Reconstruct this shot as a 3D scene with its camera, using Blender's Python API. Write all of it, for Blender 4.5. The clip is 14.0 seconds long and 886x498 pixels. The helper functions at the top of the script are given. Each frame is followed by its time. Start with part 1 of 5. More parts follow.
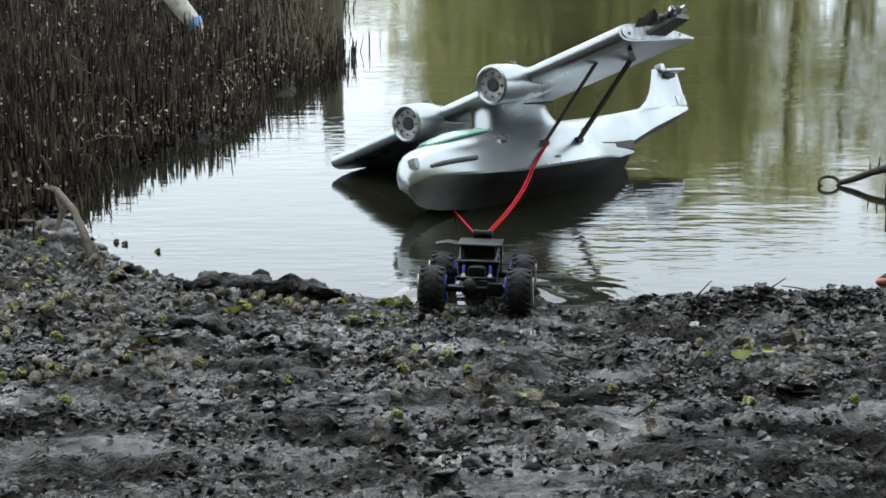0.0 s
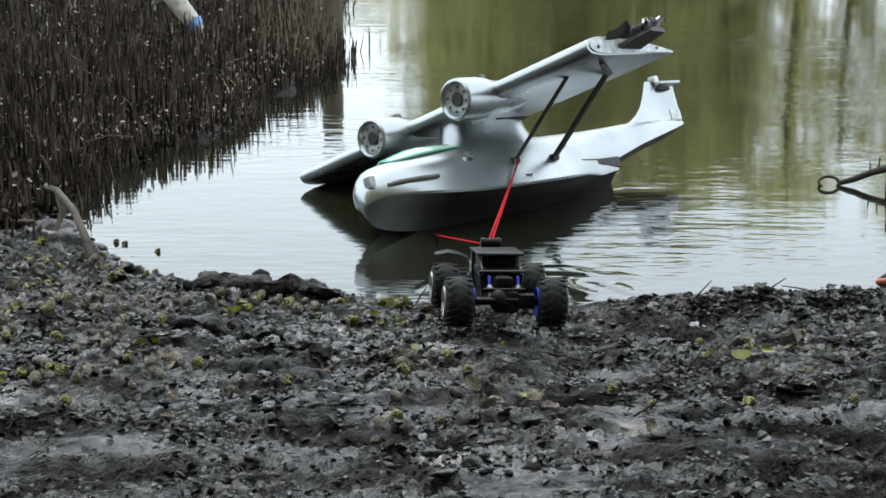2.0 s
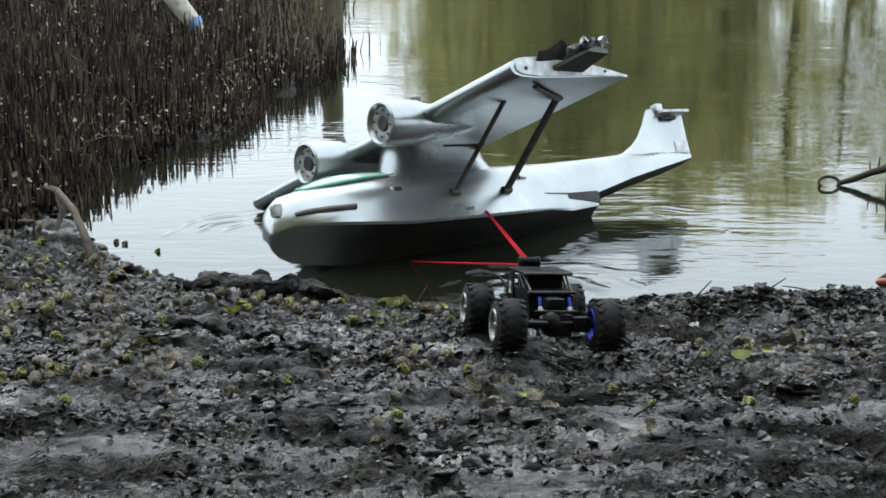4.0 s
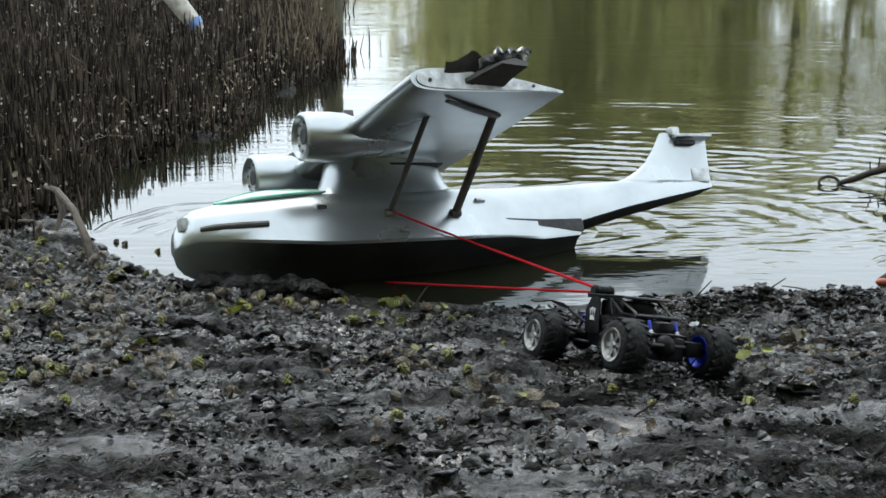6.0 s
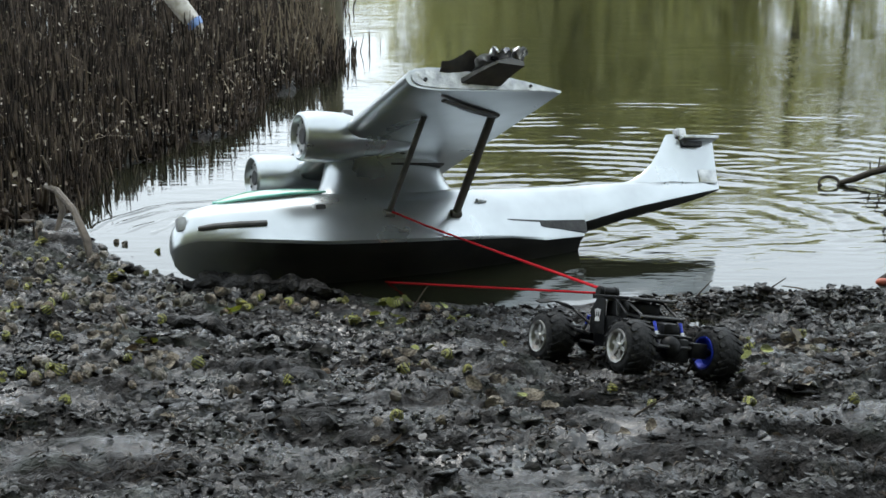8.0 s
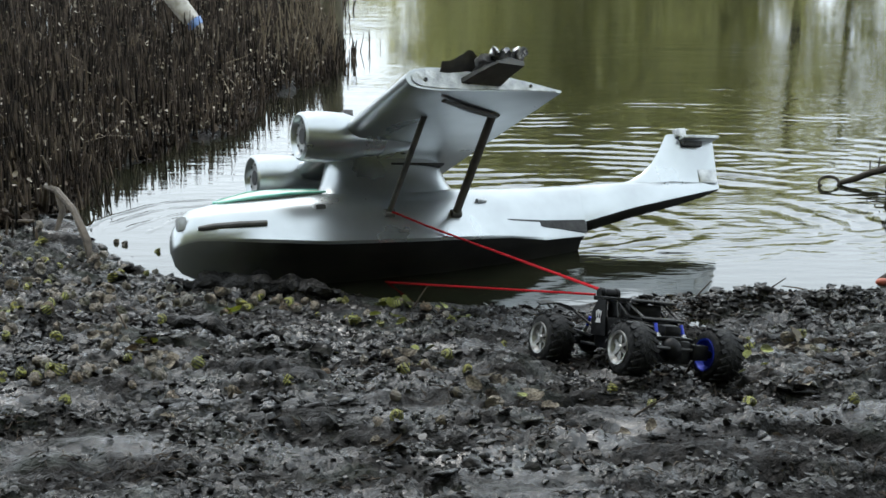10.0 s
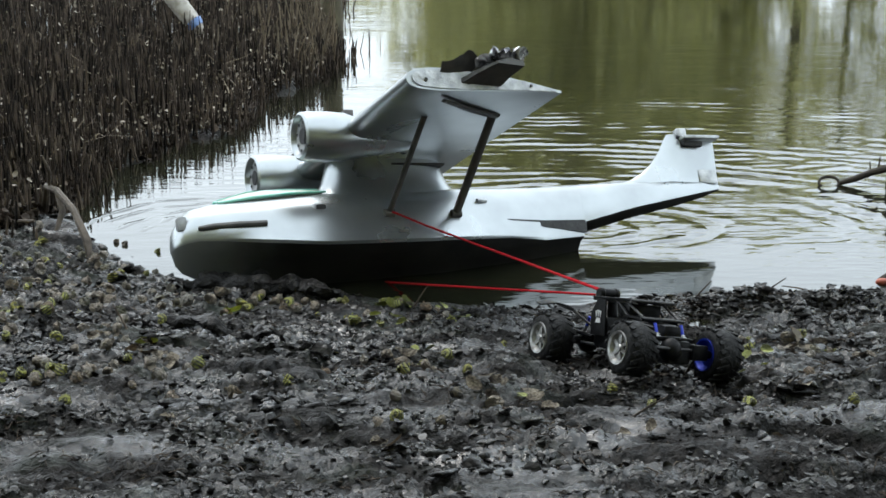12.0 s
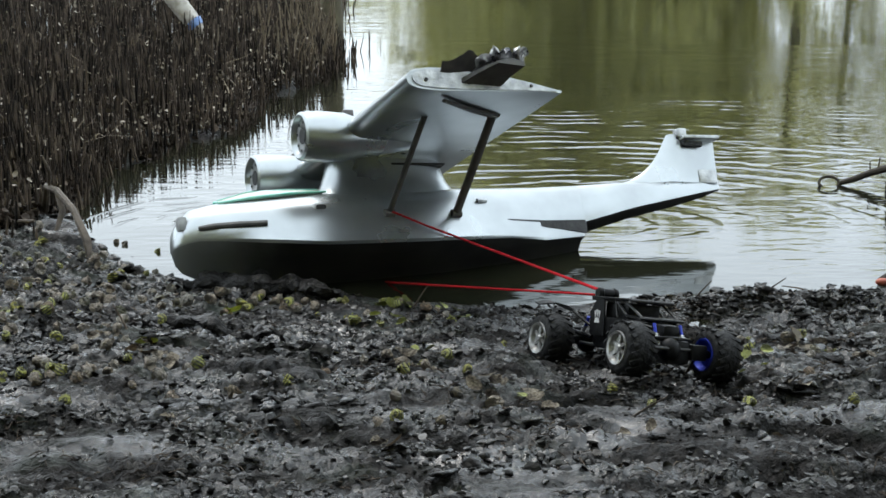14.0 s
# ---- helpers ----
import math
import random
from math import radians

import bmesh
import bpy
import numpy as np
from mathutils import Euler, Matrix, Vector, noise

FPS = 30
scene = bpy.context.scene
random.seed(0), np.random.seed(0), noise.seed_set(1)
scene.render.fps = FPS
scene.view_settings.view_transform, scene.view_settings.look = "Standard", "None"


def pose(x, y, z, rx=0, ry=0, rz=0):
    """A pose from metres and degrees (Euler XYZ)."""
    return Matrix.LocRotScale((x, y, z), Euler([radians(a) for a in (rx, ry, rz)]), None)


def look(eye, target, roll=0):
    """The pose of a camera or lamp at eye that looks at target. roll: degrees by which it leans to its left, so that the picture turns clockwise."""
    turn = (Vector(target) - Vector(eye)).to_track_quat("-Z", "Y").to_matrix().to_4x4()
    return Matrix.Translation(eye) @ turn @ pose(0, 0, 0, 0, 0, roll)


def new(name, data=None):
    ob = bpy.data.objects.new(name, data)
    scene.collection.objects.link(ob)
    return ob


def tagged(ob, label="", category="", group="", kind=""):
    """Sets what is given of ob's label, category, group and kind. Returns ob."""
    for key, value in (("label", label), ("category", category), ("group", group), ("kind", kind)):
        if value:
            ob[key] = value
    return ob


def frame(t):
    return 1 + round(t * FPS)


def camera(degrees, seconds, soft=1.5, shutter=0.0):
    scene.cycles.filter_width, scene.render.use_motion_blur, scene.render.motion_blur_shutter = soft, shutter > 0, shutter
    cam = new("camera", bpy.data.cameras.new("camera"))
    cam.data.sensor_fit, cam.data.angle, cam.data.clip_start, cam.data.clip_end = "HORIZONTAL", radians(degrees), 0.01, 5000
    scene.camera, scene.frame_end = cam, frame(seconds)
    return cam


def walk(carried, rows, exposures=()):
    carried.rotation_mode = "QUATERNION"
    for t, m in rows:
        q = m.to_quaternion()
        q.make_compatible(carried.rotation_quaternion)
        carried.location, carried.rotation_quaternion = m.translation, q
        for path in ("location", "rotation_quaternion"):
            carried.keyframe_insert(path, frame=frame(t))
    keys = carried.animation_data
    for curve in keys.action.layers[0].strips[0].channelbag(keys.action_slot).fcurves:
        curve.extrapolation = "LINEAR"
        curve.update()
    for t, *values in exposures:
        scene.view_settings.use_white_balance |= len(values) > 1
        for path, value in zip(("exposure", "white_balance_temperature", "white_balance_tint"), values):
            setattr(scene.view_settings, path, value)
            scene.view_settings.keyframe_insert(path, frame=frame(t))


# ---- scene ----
cam = camera(29.28, 14.0, soft=1.6, shutter=0.4)
EYE = (0.0, 0.0, 1.12)
CAM_POSE = pose(*EYE, 90 - 13.3, 0, 0)
walk(cam, [(0.0, CAM_POSE), (14.0, CAM_POSE)], exposures=[(0.0, 0.0), (14.0, 0.0)])

# ---- sky and sun: bright overcast ----
SUN_ELEV, SUN_ROT = radians(58), radians(-20)
world = bpy.data.worlds.new("overcast_sky")
scene.world = world
world.use_nodes = True
wn, wl = world.node_tree.nodes, world.node_tree.links
wbg = wn["Background"]
sky = wn.new("ShaderNodeTexSky")
sky.sky_type, sky.sun_disc = "NISHITA", False
sky.sun_elevation, sky.sun_rotation = SUN_ELEV, SUN_ROT
sky.air_density, sky.dust_density = 1.0, 4.0
cloud = wn.new("ShaderNodeMix")
cloud.data_type = "RGBA"
cloud.inputs[0].default_value = 0.86
cloud.inputs[7].default_value = (10.0, 11.35, 12.3, 1)
wl.new(sky.outputs[0], cloud.inputs[6])
wl.new(cloud.outputs[2], wbg.inputs[0])
wbg.inputs[1].default_value = 0.225
sun = new("sun", bpy.data.lights.new("sun", "SUN"))
sun.data.energy, sun.data.angle, sun.data.color = 1.5, radians(25), (1.0, 0.97, 0.92)
sun.matrix_world = look((-4.3, 15.8, 20), (0, 4, 0))


# ---- materials ----
def mat(name, color, rough=0.6, metal=0.0, spec=0.5, color2=None, scale=20.0, bump=0.0, bump_scale=80.0, rough2=None, island=0.0, detail=6.0, spec2=None):
    """Two-scale procedural surface: broad stains mix two colours, fine noise gives relief."""
    m = bpy.data.materials.new(name)
    m.use_nodes = True
    n, l = m.node_tree.nodes, m.node_tree.links
    b = n["Principled BSDF"]
    b.inputs["Metallic"].default_value = metal
    b.inputs["Specular IOR Level"].default_value = spec
    tc = n.new("ShaderNodeTexCoord")
    nz = n.new("ShaderNodeTexNoise")
    nz.inputs["Scale"].default_value, nz.inputs["Detail"].default_value = scale, detail
    l.new(tc.outputs["Object"], nz.inputs["Vector"])
    ramp = n.new("ShaderNodeValToRGB")
    ramp.color_ramp.elements[0].position, ramp.color_ramp.elements[1].position = 0.36, 0.66
    ramp.color_ramp.elements[0].color = (*color, 1)
    ramp.color_ramp.elements[1].color = (*(color2 or [c * 0.75 for c in color]), 1)
    l.new(nz.outputs["Fac"], ramp.inputs[0])
    out = ramp.outputs[0]
    if island:
        ge = n.new("ShaderNodeNewGeometry")
        hsv = n.new("ShaderNodeHueSaturation")
        mr = n.new("ShaderNodeMapRange")
        mr.inputs[3].default_value, mr.inputs[4].default_value = 1 - island, 1 + island
        l.new(ge.outputs["Random Per Island"], mr.inputs[0])
        l.new(mr.outputs[0], hsv.inputs["Value"])
        l.new(out, hsv.inputs["Color"])
        out = hsv.outputs[0]
    l.new(out, b.inputs["Base Color"])
    rr = n.new("ShaderNodeMapRange")
    rr.inputs[3].default_value, rr.inputs[4].default_value = rough, rough if rough2 is None else rough2
    l.new(nz.outputs["Fac"], rr.inputs[0])
    l.new(rr.outputs[0], b.inputs["Roughness"])
    if spec2 is not None:
        sr = n.new("ShaderNodeMapRange")
        sr.inputs[1].default_value, sr.inputs[2].default_value = 0.40, 0.62
        sr.inputs[3].default_value, sr.inputs[4].default_value = spec, spec2
        l.new(nz.outputs["Fac"], sr.inputs[0])
        l.new(sr.outputs[0], b.inputs["Specular IOR Level"])
    if bump:
        n2 = n.new("ShaderNodeTexNoise")
        n2.inputs["Scale"].default_value, n2.inputs["Detail"].default_value = bump_scale, 8
        l.new(tc.outputs["Object"], n2.inputs["Vector"])
        bp = n.new("ShaderNodeBump")
        bp.inputs["Strength"].default_value, bp.inputs["Distance"].default_value = 1.0, bump
        l.new(n2.outputs["Fac"], bp.inputs["Height"])
        l.new(bp.outputs[0], b.inputs["Normal"])
    return m


def mud_material(name, dark, pale, slime, scale, relief, fine, islands=0.0, gloss=(0.10, 0.46)):
    """Wet mud: dark ooze, paler silt and grey-green slime; slick films lie smooth, the rest is lumpy."""
    m = bpy.data.materials.new(name)
    m.use_nodes = True
    n, l = m.node_tree.nodes, m.node_tree.links
    b = n["Principled BSDF"]
    tc = n.new("ShaderNodeTexCoord")

    def noise_tex(sc, detail, stretch=(1, 1, 1)):
        mp = n.new("ShaderNodeMapping")
        mp.inputs["Scale"].default_value = stretch
        l.new(tc.outputs["Object"], mp.inputs[0])
        t = n.new("ShaderNodeTexNoise")
        t.inputs["Scale"].default_value, t.inputs["Detail"].default_value = sc, detail
        l.new(mp.outputs[0], t.inputs["Vector"])
        return t.outputs["Fac"]

    def remap(src, a0, a1, b0, b1):
        r = n.new("ShaderNodeMapRange")
        for k, v in zip((1, 2, 3, 4), (a0, a1, b0, b1)):
            r.inputs[k].default_value = v
        l.new(src, r.inputs[0])
        return r.outputs[0]

    def mix(fac, a, c):
        x = n.new("ShaderNodeMix")
        x.data_type = "RGBA"
        l.new(fac, x.inputs[0])
        for k, v in ((6, a), (7, c)):
            if isinstance(v, tuple):
                x.inputs[k].default_value = (*v, 1)
            else:
                l.new(v, x.inputs[k])
        return x.outputs[2]

    broad = noise_tex(scale, 5, (1, 1.7, 1))
    speck = noise_tex(scale * 9, 6)
    film = noise_tex(scale * 0.8, 3, (0.7, 1.6, 1))
    slick = remap(film, 0.50, 0.64, 0.0, 1.0)
    col = mix(remap(speck, 0.40, 0.62, 0.0, 1.0), dark, pale)
    col = mix(remap(broad, 0.52, 0.70, 0.0, 0.85), col, slime)
    if islands:
        ge = n.new("ShaderNodeNewGeometry")
        hsv = n.new("ShaderNodeHueSaturation")
        l.new(remap(ge.outputs["Random Per Island"], 0, 1, 1 - islands, 1 + islands), hsv.inputs["Value"])
        l.new(col, hsv.inputs["Color"])
        col = hsv.outputs[0]
    l.new(col, b.inputs["Base Color"])
    wet = noise_tex(scale * 0.9, 4, (0.8, 2.2, 1))
    l.new(remap(wet, 0.44, 0.58, 0.46, 0.19), b.inputs["Roughness"])
    l.new(remap(wet, 0.45, 0.62, gloss[0], gloss[1]), b.inputs["Specular IOR Level"])
    prev = None
    for sc, dist, lo in ((34, relief, 0.35), (130, fine, 0.25)):
        bp = n.new("ShaderNodeBump")
        bp.inputs["Distance"].default_value = dist
        l.new(remap(slick, 0, 1, 1.0, lo), bp.inputs["Strength"])
        l.new(noise_tex(sc, 5), bp.inputs["Height"])
        if prev:
            l.new(prev.outputs[0], bp.inputs["Normal"])
        prev = bp
    l.new(prev.outputs[0], b.inputs["Normal"])
    return m


MUD = mud_material("wet_mud", (0.0075, 0.0072, 0.0068), (0.015, 0.0132, 0.012), (0.034, 0.039, 0.032), 4.5, 0.022, 0.007, gloss=(0.08, 0.85))
CLOD = mud_material("mud_clod", (0.004, 0.0038, 0.0035), (0.015, 0.0138, 0.012), (0.026, 0.026, 0.022), 14.0, 0.010, 0.005, 0.7, (0.03, 0.75))
LEAF = mat("seedling_leaf", (0.16, 0.20, 0.03), 0.3, color2=(0.30, 0.30, 0.06), scale=40, bump=0.001, bump_scale=150)
REED = mat("root_stem", (0.014, 0.0105, 0.0085), 0.65, spec=0.08, color2=(0.078, 0.060, 0.045), scale=12, bump=0.002, bump_scale=120, island=0.9)
DRYROOT = mat("weathered_root", (0.085, 0.066, 0.048), 0.6, spec=0.25, color2=(0.035, 0.027, 0.02), scale=22, bump=0.004, bump_scale=70)
STRAW = mat("dry_stem", (0.15, 0.12, 0.08), 0.6, spec=0.2, color2=(0.07, 0.05, 0.03), scale=12, bump=0.002, island=0.4)
MULCH = mat("wet_leaf_mulch", (0.006, 0.0054, 0.0045), 0.45, spec=0.12, spec2=0.6, color2=(0.018, 0.0155, 0.012), scale=30, bump=0.003, bump_scale=150, rough2=0.28, island=0.9)
LITTER = mat("leaf_litter", (0.27, 0.23, 0.17), 0.5, spec=0.25, color2=(0.06, 0.045, 0.03), scale=6, bump=0.01, bump_scale=9)
SILVER = mat("silver_paint", (0.42, 0.445, 0.455), 0.22, metal=0.85, color2=(0.34, 0.36, 0.37), scale=6, bump=0.0003, bump_scale=9, rough2=0.36, detail=8)
# hull bottom: its dark reflection of mud and water is put into the colour
HULL_SHADE = mat("shaded_hull_bottom", (0.011, 0.0105, 0.010), 0.30, metal=0.0, spec=0.14, color2=(0.024, 0.023, 0.021), scale=9, bump=0.0006, bump_scale=20, rough2=0.42, detail=8)
PEAT = mat("black_peat", (0.0035, 0.0033, 0.003), 0.6, spec=0.05, spec2=0.28, color2=(0.010, 0.009, 0.008), scale=18, bump=0.008, bump_scale=90, rough2=0.34)
SCUFF = mat("scuffed_silver", (0.50, 0.51, 0.51), 0.3, metal=0.5, color2=(0.26, 0.27, 0.28), scale=35, bump=0.002, bump_scale=60)
STRUT = mat("dark_strut", (0.055, 0.052, 0.050), 0.5, color2=(0.09, 0.085, 0.08), scale=30, bump=0.001)
DARK = mat("dark_hollow", (0.012, 0.012, 0.013), 0.7, color2=(0.03, 0.03, 0.03), scale=30, bump=0.002)
COWL = mat("grey_cowl_face", (0.36, 0.37, 0.37), 0.45, metal=0.3, color2=(0.22, 0.22, 0.22), scale=40, bump=0.002)
TEAL = mat("teal_trim", (0.14, 0.48, 0.38), 0.4, color2=(0.26, 0.56, 0.46), scale=25, bump=0.001)
GLAZE = mat("milky_glazing", (0.50, 0.56, 0.53), 0.22, color2=(0.44, 0.47, 0.38), scale=12, bump=0.001)
FOIL = mat("torn_foil", (0.12, 0.12, 0.13), 0.2, metal=0.85, color2=(0.75, 0.75, 0.75), scale=30, bump=0.01, bump_scale=50, rough2=0.4)
TYRE = mat("black_rubber", (0.006, 0.006, 0.0062), 0.6, spec=0.15, color2=(0.014, 0.0135, 0.013), scale=22, bump=0.004, bump_scale=90)
RIM = mat("silver_rim", (0.32, 0.32, 0.31), 0.4, metal=0.6, color2=(0.10, 0.09, 0.08), scale=50, bump=0.001)
BLUE = mat("blue_anodised", (0.012, 0.035, 0.42), 0.4, metal=0.4, color2=(0.01, 0.02, 0.2), scale=40)
BODY = mat("black_shell_paint", (0.003, 0.003, 0.0034), 0.4, spec=0.10, color2=(0.007, 0.007, 0.007), scale=30, bump=0.001)
BARE = mat("grey_plastic_edge", (0.035, 0.034, 0.033), 0.45, spec=0.3, color2=(0.012, 0.012, 0.012), scale=60, bump=0.001)
STEEL = mat("worn_steel", (0.45, 0.45, 0.44), 0.35, metal=0.9, color2=(0.2, 0.2, 0.2), scale=50)
WHITE = mat("white_marking", (0.6, 0.6, 0.6), 0.5, color2=(0.4, 0.4, 0.4), scale=60)
ROPE = mat("red_rope", (0.40, 0.008, 0.016), 0.8, spec=0.06, color2=(0.26, 0.008, 0.012), scale=200, bump=0.001, bump_scale=400)
BARK = mat("wet_bark", (0.022, 0.018, 0.015), 0.6, spec=0.2, color2=(0.05, 0.042, 0.03), scale=8, bump=0.01, bump_scale=30)
STUMP = mat("weathered_stump", (0.13, 0.115, 0.06), 0.7, color2=(0.06, 0.05, 0.03), scale=9, bump=0.008, bump_scale=30)
FOLIAGE = mat("mangrove_foliage", (0.28, 0.27, 0.115), 0.45, color2=(0.21, 0.21, 0.08), scale=0.6, island=0.5)
leaf_nodes, leaf_links = FOLIAGE.node_tree.nodes, FOLIAGE.node_tree.links
leaf_bsdf = leaf_nodes["Principled BSDF"]
glow_through, leaf_mix = leaf_nodes.new("ShaderNodeBsdfTranslucent"), leaf_nodes.new("ShaderNodeAddShader")
leaf_links.new(leaf_bsdf.inputs["Base Color"].links[0].from_socket, glow_through.inputs[0])
leaf_links.new(leaf_bsdf.outputs[0], leaf_mix.inputs[0])
leaf_links.new(glow_through.outputs[0], leaf_mix.inputs[1])
leaf_links.new(leaf_mix.outputs[0], leaf_nodes["Material Output"].inputs[0])
BOTTLE = mat("dirty_white_plastic", (0.52, 0.49, 0.43), 0.4, color2=(0.22, 0.19, 0.15), scale=18, bump=0.002)
BLUECAP = mat("blue_plastic", (0.06, 0.16, 0.45), 0.4, color2=(0.2, 0.3, 0.5), scale=20)


def bow_light(m):
    """Pales the bottom's painted shade towards the bow, for the brighter reflection there."""
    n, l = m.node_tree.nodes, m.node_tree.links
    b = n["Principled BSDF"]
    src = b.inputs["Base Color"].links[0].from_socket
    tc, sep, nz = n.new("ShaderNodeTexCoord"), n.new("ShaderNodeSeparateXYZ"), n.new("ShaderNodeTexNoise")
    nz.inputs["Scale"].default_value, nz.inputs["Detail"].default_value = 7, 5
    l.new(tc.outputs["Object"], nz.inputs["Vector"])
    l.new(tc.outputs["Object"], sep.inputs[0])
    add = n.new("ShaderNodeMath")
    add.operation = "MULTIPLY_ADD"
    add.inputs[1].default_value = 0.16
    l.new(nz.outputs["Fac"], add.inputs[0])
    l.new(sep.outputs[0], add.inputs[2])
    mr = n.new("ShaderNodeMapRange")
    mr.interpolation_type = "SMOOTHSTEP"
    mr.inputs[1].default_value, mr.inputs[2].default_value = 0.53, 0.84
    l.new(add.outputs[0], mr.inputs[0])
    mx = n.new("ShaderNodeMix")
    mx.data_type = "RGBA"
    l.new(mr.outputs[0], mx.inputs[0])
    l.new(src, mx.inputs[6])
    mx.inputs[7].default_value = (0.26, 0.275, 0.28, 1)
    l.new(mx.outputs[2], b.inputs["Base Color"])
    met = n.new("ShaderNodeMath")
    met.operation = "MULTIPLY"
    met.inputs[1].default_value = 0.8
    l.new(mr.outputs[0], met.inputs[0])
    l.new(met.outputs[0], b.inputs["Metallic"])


bow_light(HULL_SHADE)


def water_material():
    m = bpy.data.materials.new("murky_water")
    m.use_nodes = True
    n, l = m.node_tree.nodes, m.node_tree.links
    b = n["Principled BSDF"]
    b.inputs["Base Color"].default_value = (0.010, 0.0105, 0.006, 1)
    b.inputs["Roughness"].default_value = 0.05
    b.inputs["IOR"].default_value = 1.45
    tc = n.new("ShaderNodeTexCoord")
    mp = n.new("ShaderNodeMapping")
    mp.inputs["Scale"].default_value = (1.0, 2.6, 1.0)
    l.new(tc.outputs["Object"], mp.inputs[0])
    patch = n.new("ShaderNodeTexNoise")
    patch.inputs["Scale"].default_value, patch.inputs["Detail"].default_value = 0.55, 1.0
    l.new(tc.outputs["Object"], patch.inputs["Vector"])
    calm = n.new("ShaderNodeMapRange")
    calm.inputs[1].default_value, calm.inputs[2].default_value = 0.38, 0.66
    calm.inputs[3].default_value, calm.inputs[4].default_value = 0.14, 0.8
    l.new(patch.outputs["Fac"], calm.inputs[0])
    prev = None
    for sc, dist in ((1.2, 0.006), (3.2, 0.0035), (8.0, 0.0028)):
        nz = n.new("ShaderNodeTexNoise")
        nz.inputs["Scale"].default_value, nz.inputs["Detail"].default_value = sc, 2.0
        l.new(mp.outputs[0], nz.inputs["Vector"])
        bp = n.new("ShaderNodeBump")
        bp.inputs["Distance"].default_value = dist
        l.new(calm.outputs[0], bp.inputs["Strength"])
        l.new(nz.outputs["Fac"], bp.inputs["Height"])
        if prev:
            l.new(prev.outputs[0], bp.inputs["Normal"])
        prev = bp
    l.new(prev.outputs[0], b.inputs["Normal"])
    return m


WATER = water_material()


# ---- mesh helpers ----
def finish(bm, name, material, smooth=True):
    bmesh.ops.recalc_face_normals(bm, faces=bm.faces[:])
    me = bpy.data.meshes.new(name)
    bm.to_mesh(me)
    bm.free()
    for mm in material if isinstance(material, (list, tuple)) else [material]:
        me.materials.append(mm)
    if smooth:
        me.shade_smooth()
        me.set_sharp_from_angle(angle=radians(38))
    return me


def part(name, bm, material, parent=None, label="", smooth=True):
    ob = new(name, finish(bm, name, material, smooth))
    ob.parent = parent
    return tagged(ob, label)


def thing(name, label, category, group="", kind=""):
    return tagged(new(name), label, category, group, kind)


def raw(name, verts, faces, material, smooth=True):
    me = bpy.data.meshes.new(name)
    me.from_pydata(verts, [], faces)
    me.materials.append(material)
    if smooth:
        me.shade_smooth()
    me.update()
    return new(name, me)


def loft(bm, rings, closed=True, caps=True):
    """Skin a row of equal rings of points."""
    vs = [[bm.verts.new(p) for p in r] for r in rings]
    k = len(rings[0])
    for a, b in zip(vs, vs[1:]):
        for i in range(k if closed else k - 1):
            bm.faces.new((a[i], a[(i + 1) % k], b[(i + 1) % k], b[i]))
    if caps and closed:
        bm.faces.new(vs[0])
        bm.faces.new(vs[-1])
    return vs


def tube(bm, pts, radii, sides=8, squash=1.0):
    """A tapered tube along points."""
    pts = [Vector(p) for p in pts]
    if not isinstance(radii, (list, tuple)):
        radii = [radii] * len(pts)
    rings = []
    for i, p in enumerate(pts):
        d = (pts[min(i + 1, len(pts) - 1)] - pts[max(i - 1, 0)]).normalized()
        u = d.cross(Vector((0, 0, 1)) if abs(d.z) < 0.9 else Vector((1, 0, 0))).normalized()
        v = d.cross(u)
        rings.append([p + radii[i] * (math.cos(a) * u + squash * math.sin(a) * v) for a in (2 * math.pi * k / sides for k in range(sides))])
    loft(bm, rings)


def lathe_x(bm, profile, cy=0.0, cz=0.0, sides=28, close=True):
    """Turn a profile of (x, r) about a line along x."""
    rings = [[(x, cy + r * math.cos(a), cz + r * math.sin(a)) for a in (2 * math.pi * k / sides for k in range(sides))] for x, r in profile]
    loft(bm, rings, caps=close)


def lathe_y(bm, profile, sides=28, close=True):
    rings = [[(r * math.cos(a), y, r * math.sin(a)) for a in (2 * math.pi * k / sides for k in range(sides))] for y, r in profile]
    loft(bm, rings, caps=close)


def box(bm, lo, hi, bevel=0.0):
    (x0, y0, z0), (x1, y1, z1) = lo, hi
    m = Matrix.Translation(((x0 + x1) / 2, (y0 + y1) / 2, (z0 + z1) / 2)) @ Matrix.Diagonal((x1 - x0, y1 - y0, z1 - z0, 1))
    g = bmesh.ops.create_cube(bm, size=1, matrix=m)
    if bevel:
        es = list({e for v in g["verts"] for e in v.link_edges})
        bmesh.ops.bevel(bm, geom=es, offset=bevel, segments=2, affect="EDGES", profile=0.6)


def prism(bm, outline, y0, y1):
    """A slab: an outline of (x, z) between two widths."""
    loft(bm, [[(x, y0, z) for x, z in outline], [(x, y1, z) for x, z in outline]])


def lerp_table(table, x):
    return float(np.interp(x, [r[0] for r in table], [r[1] for r in table]))


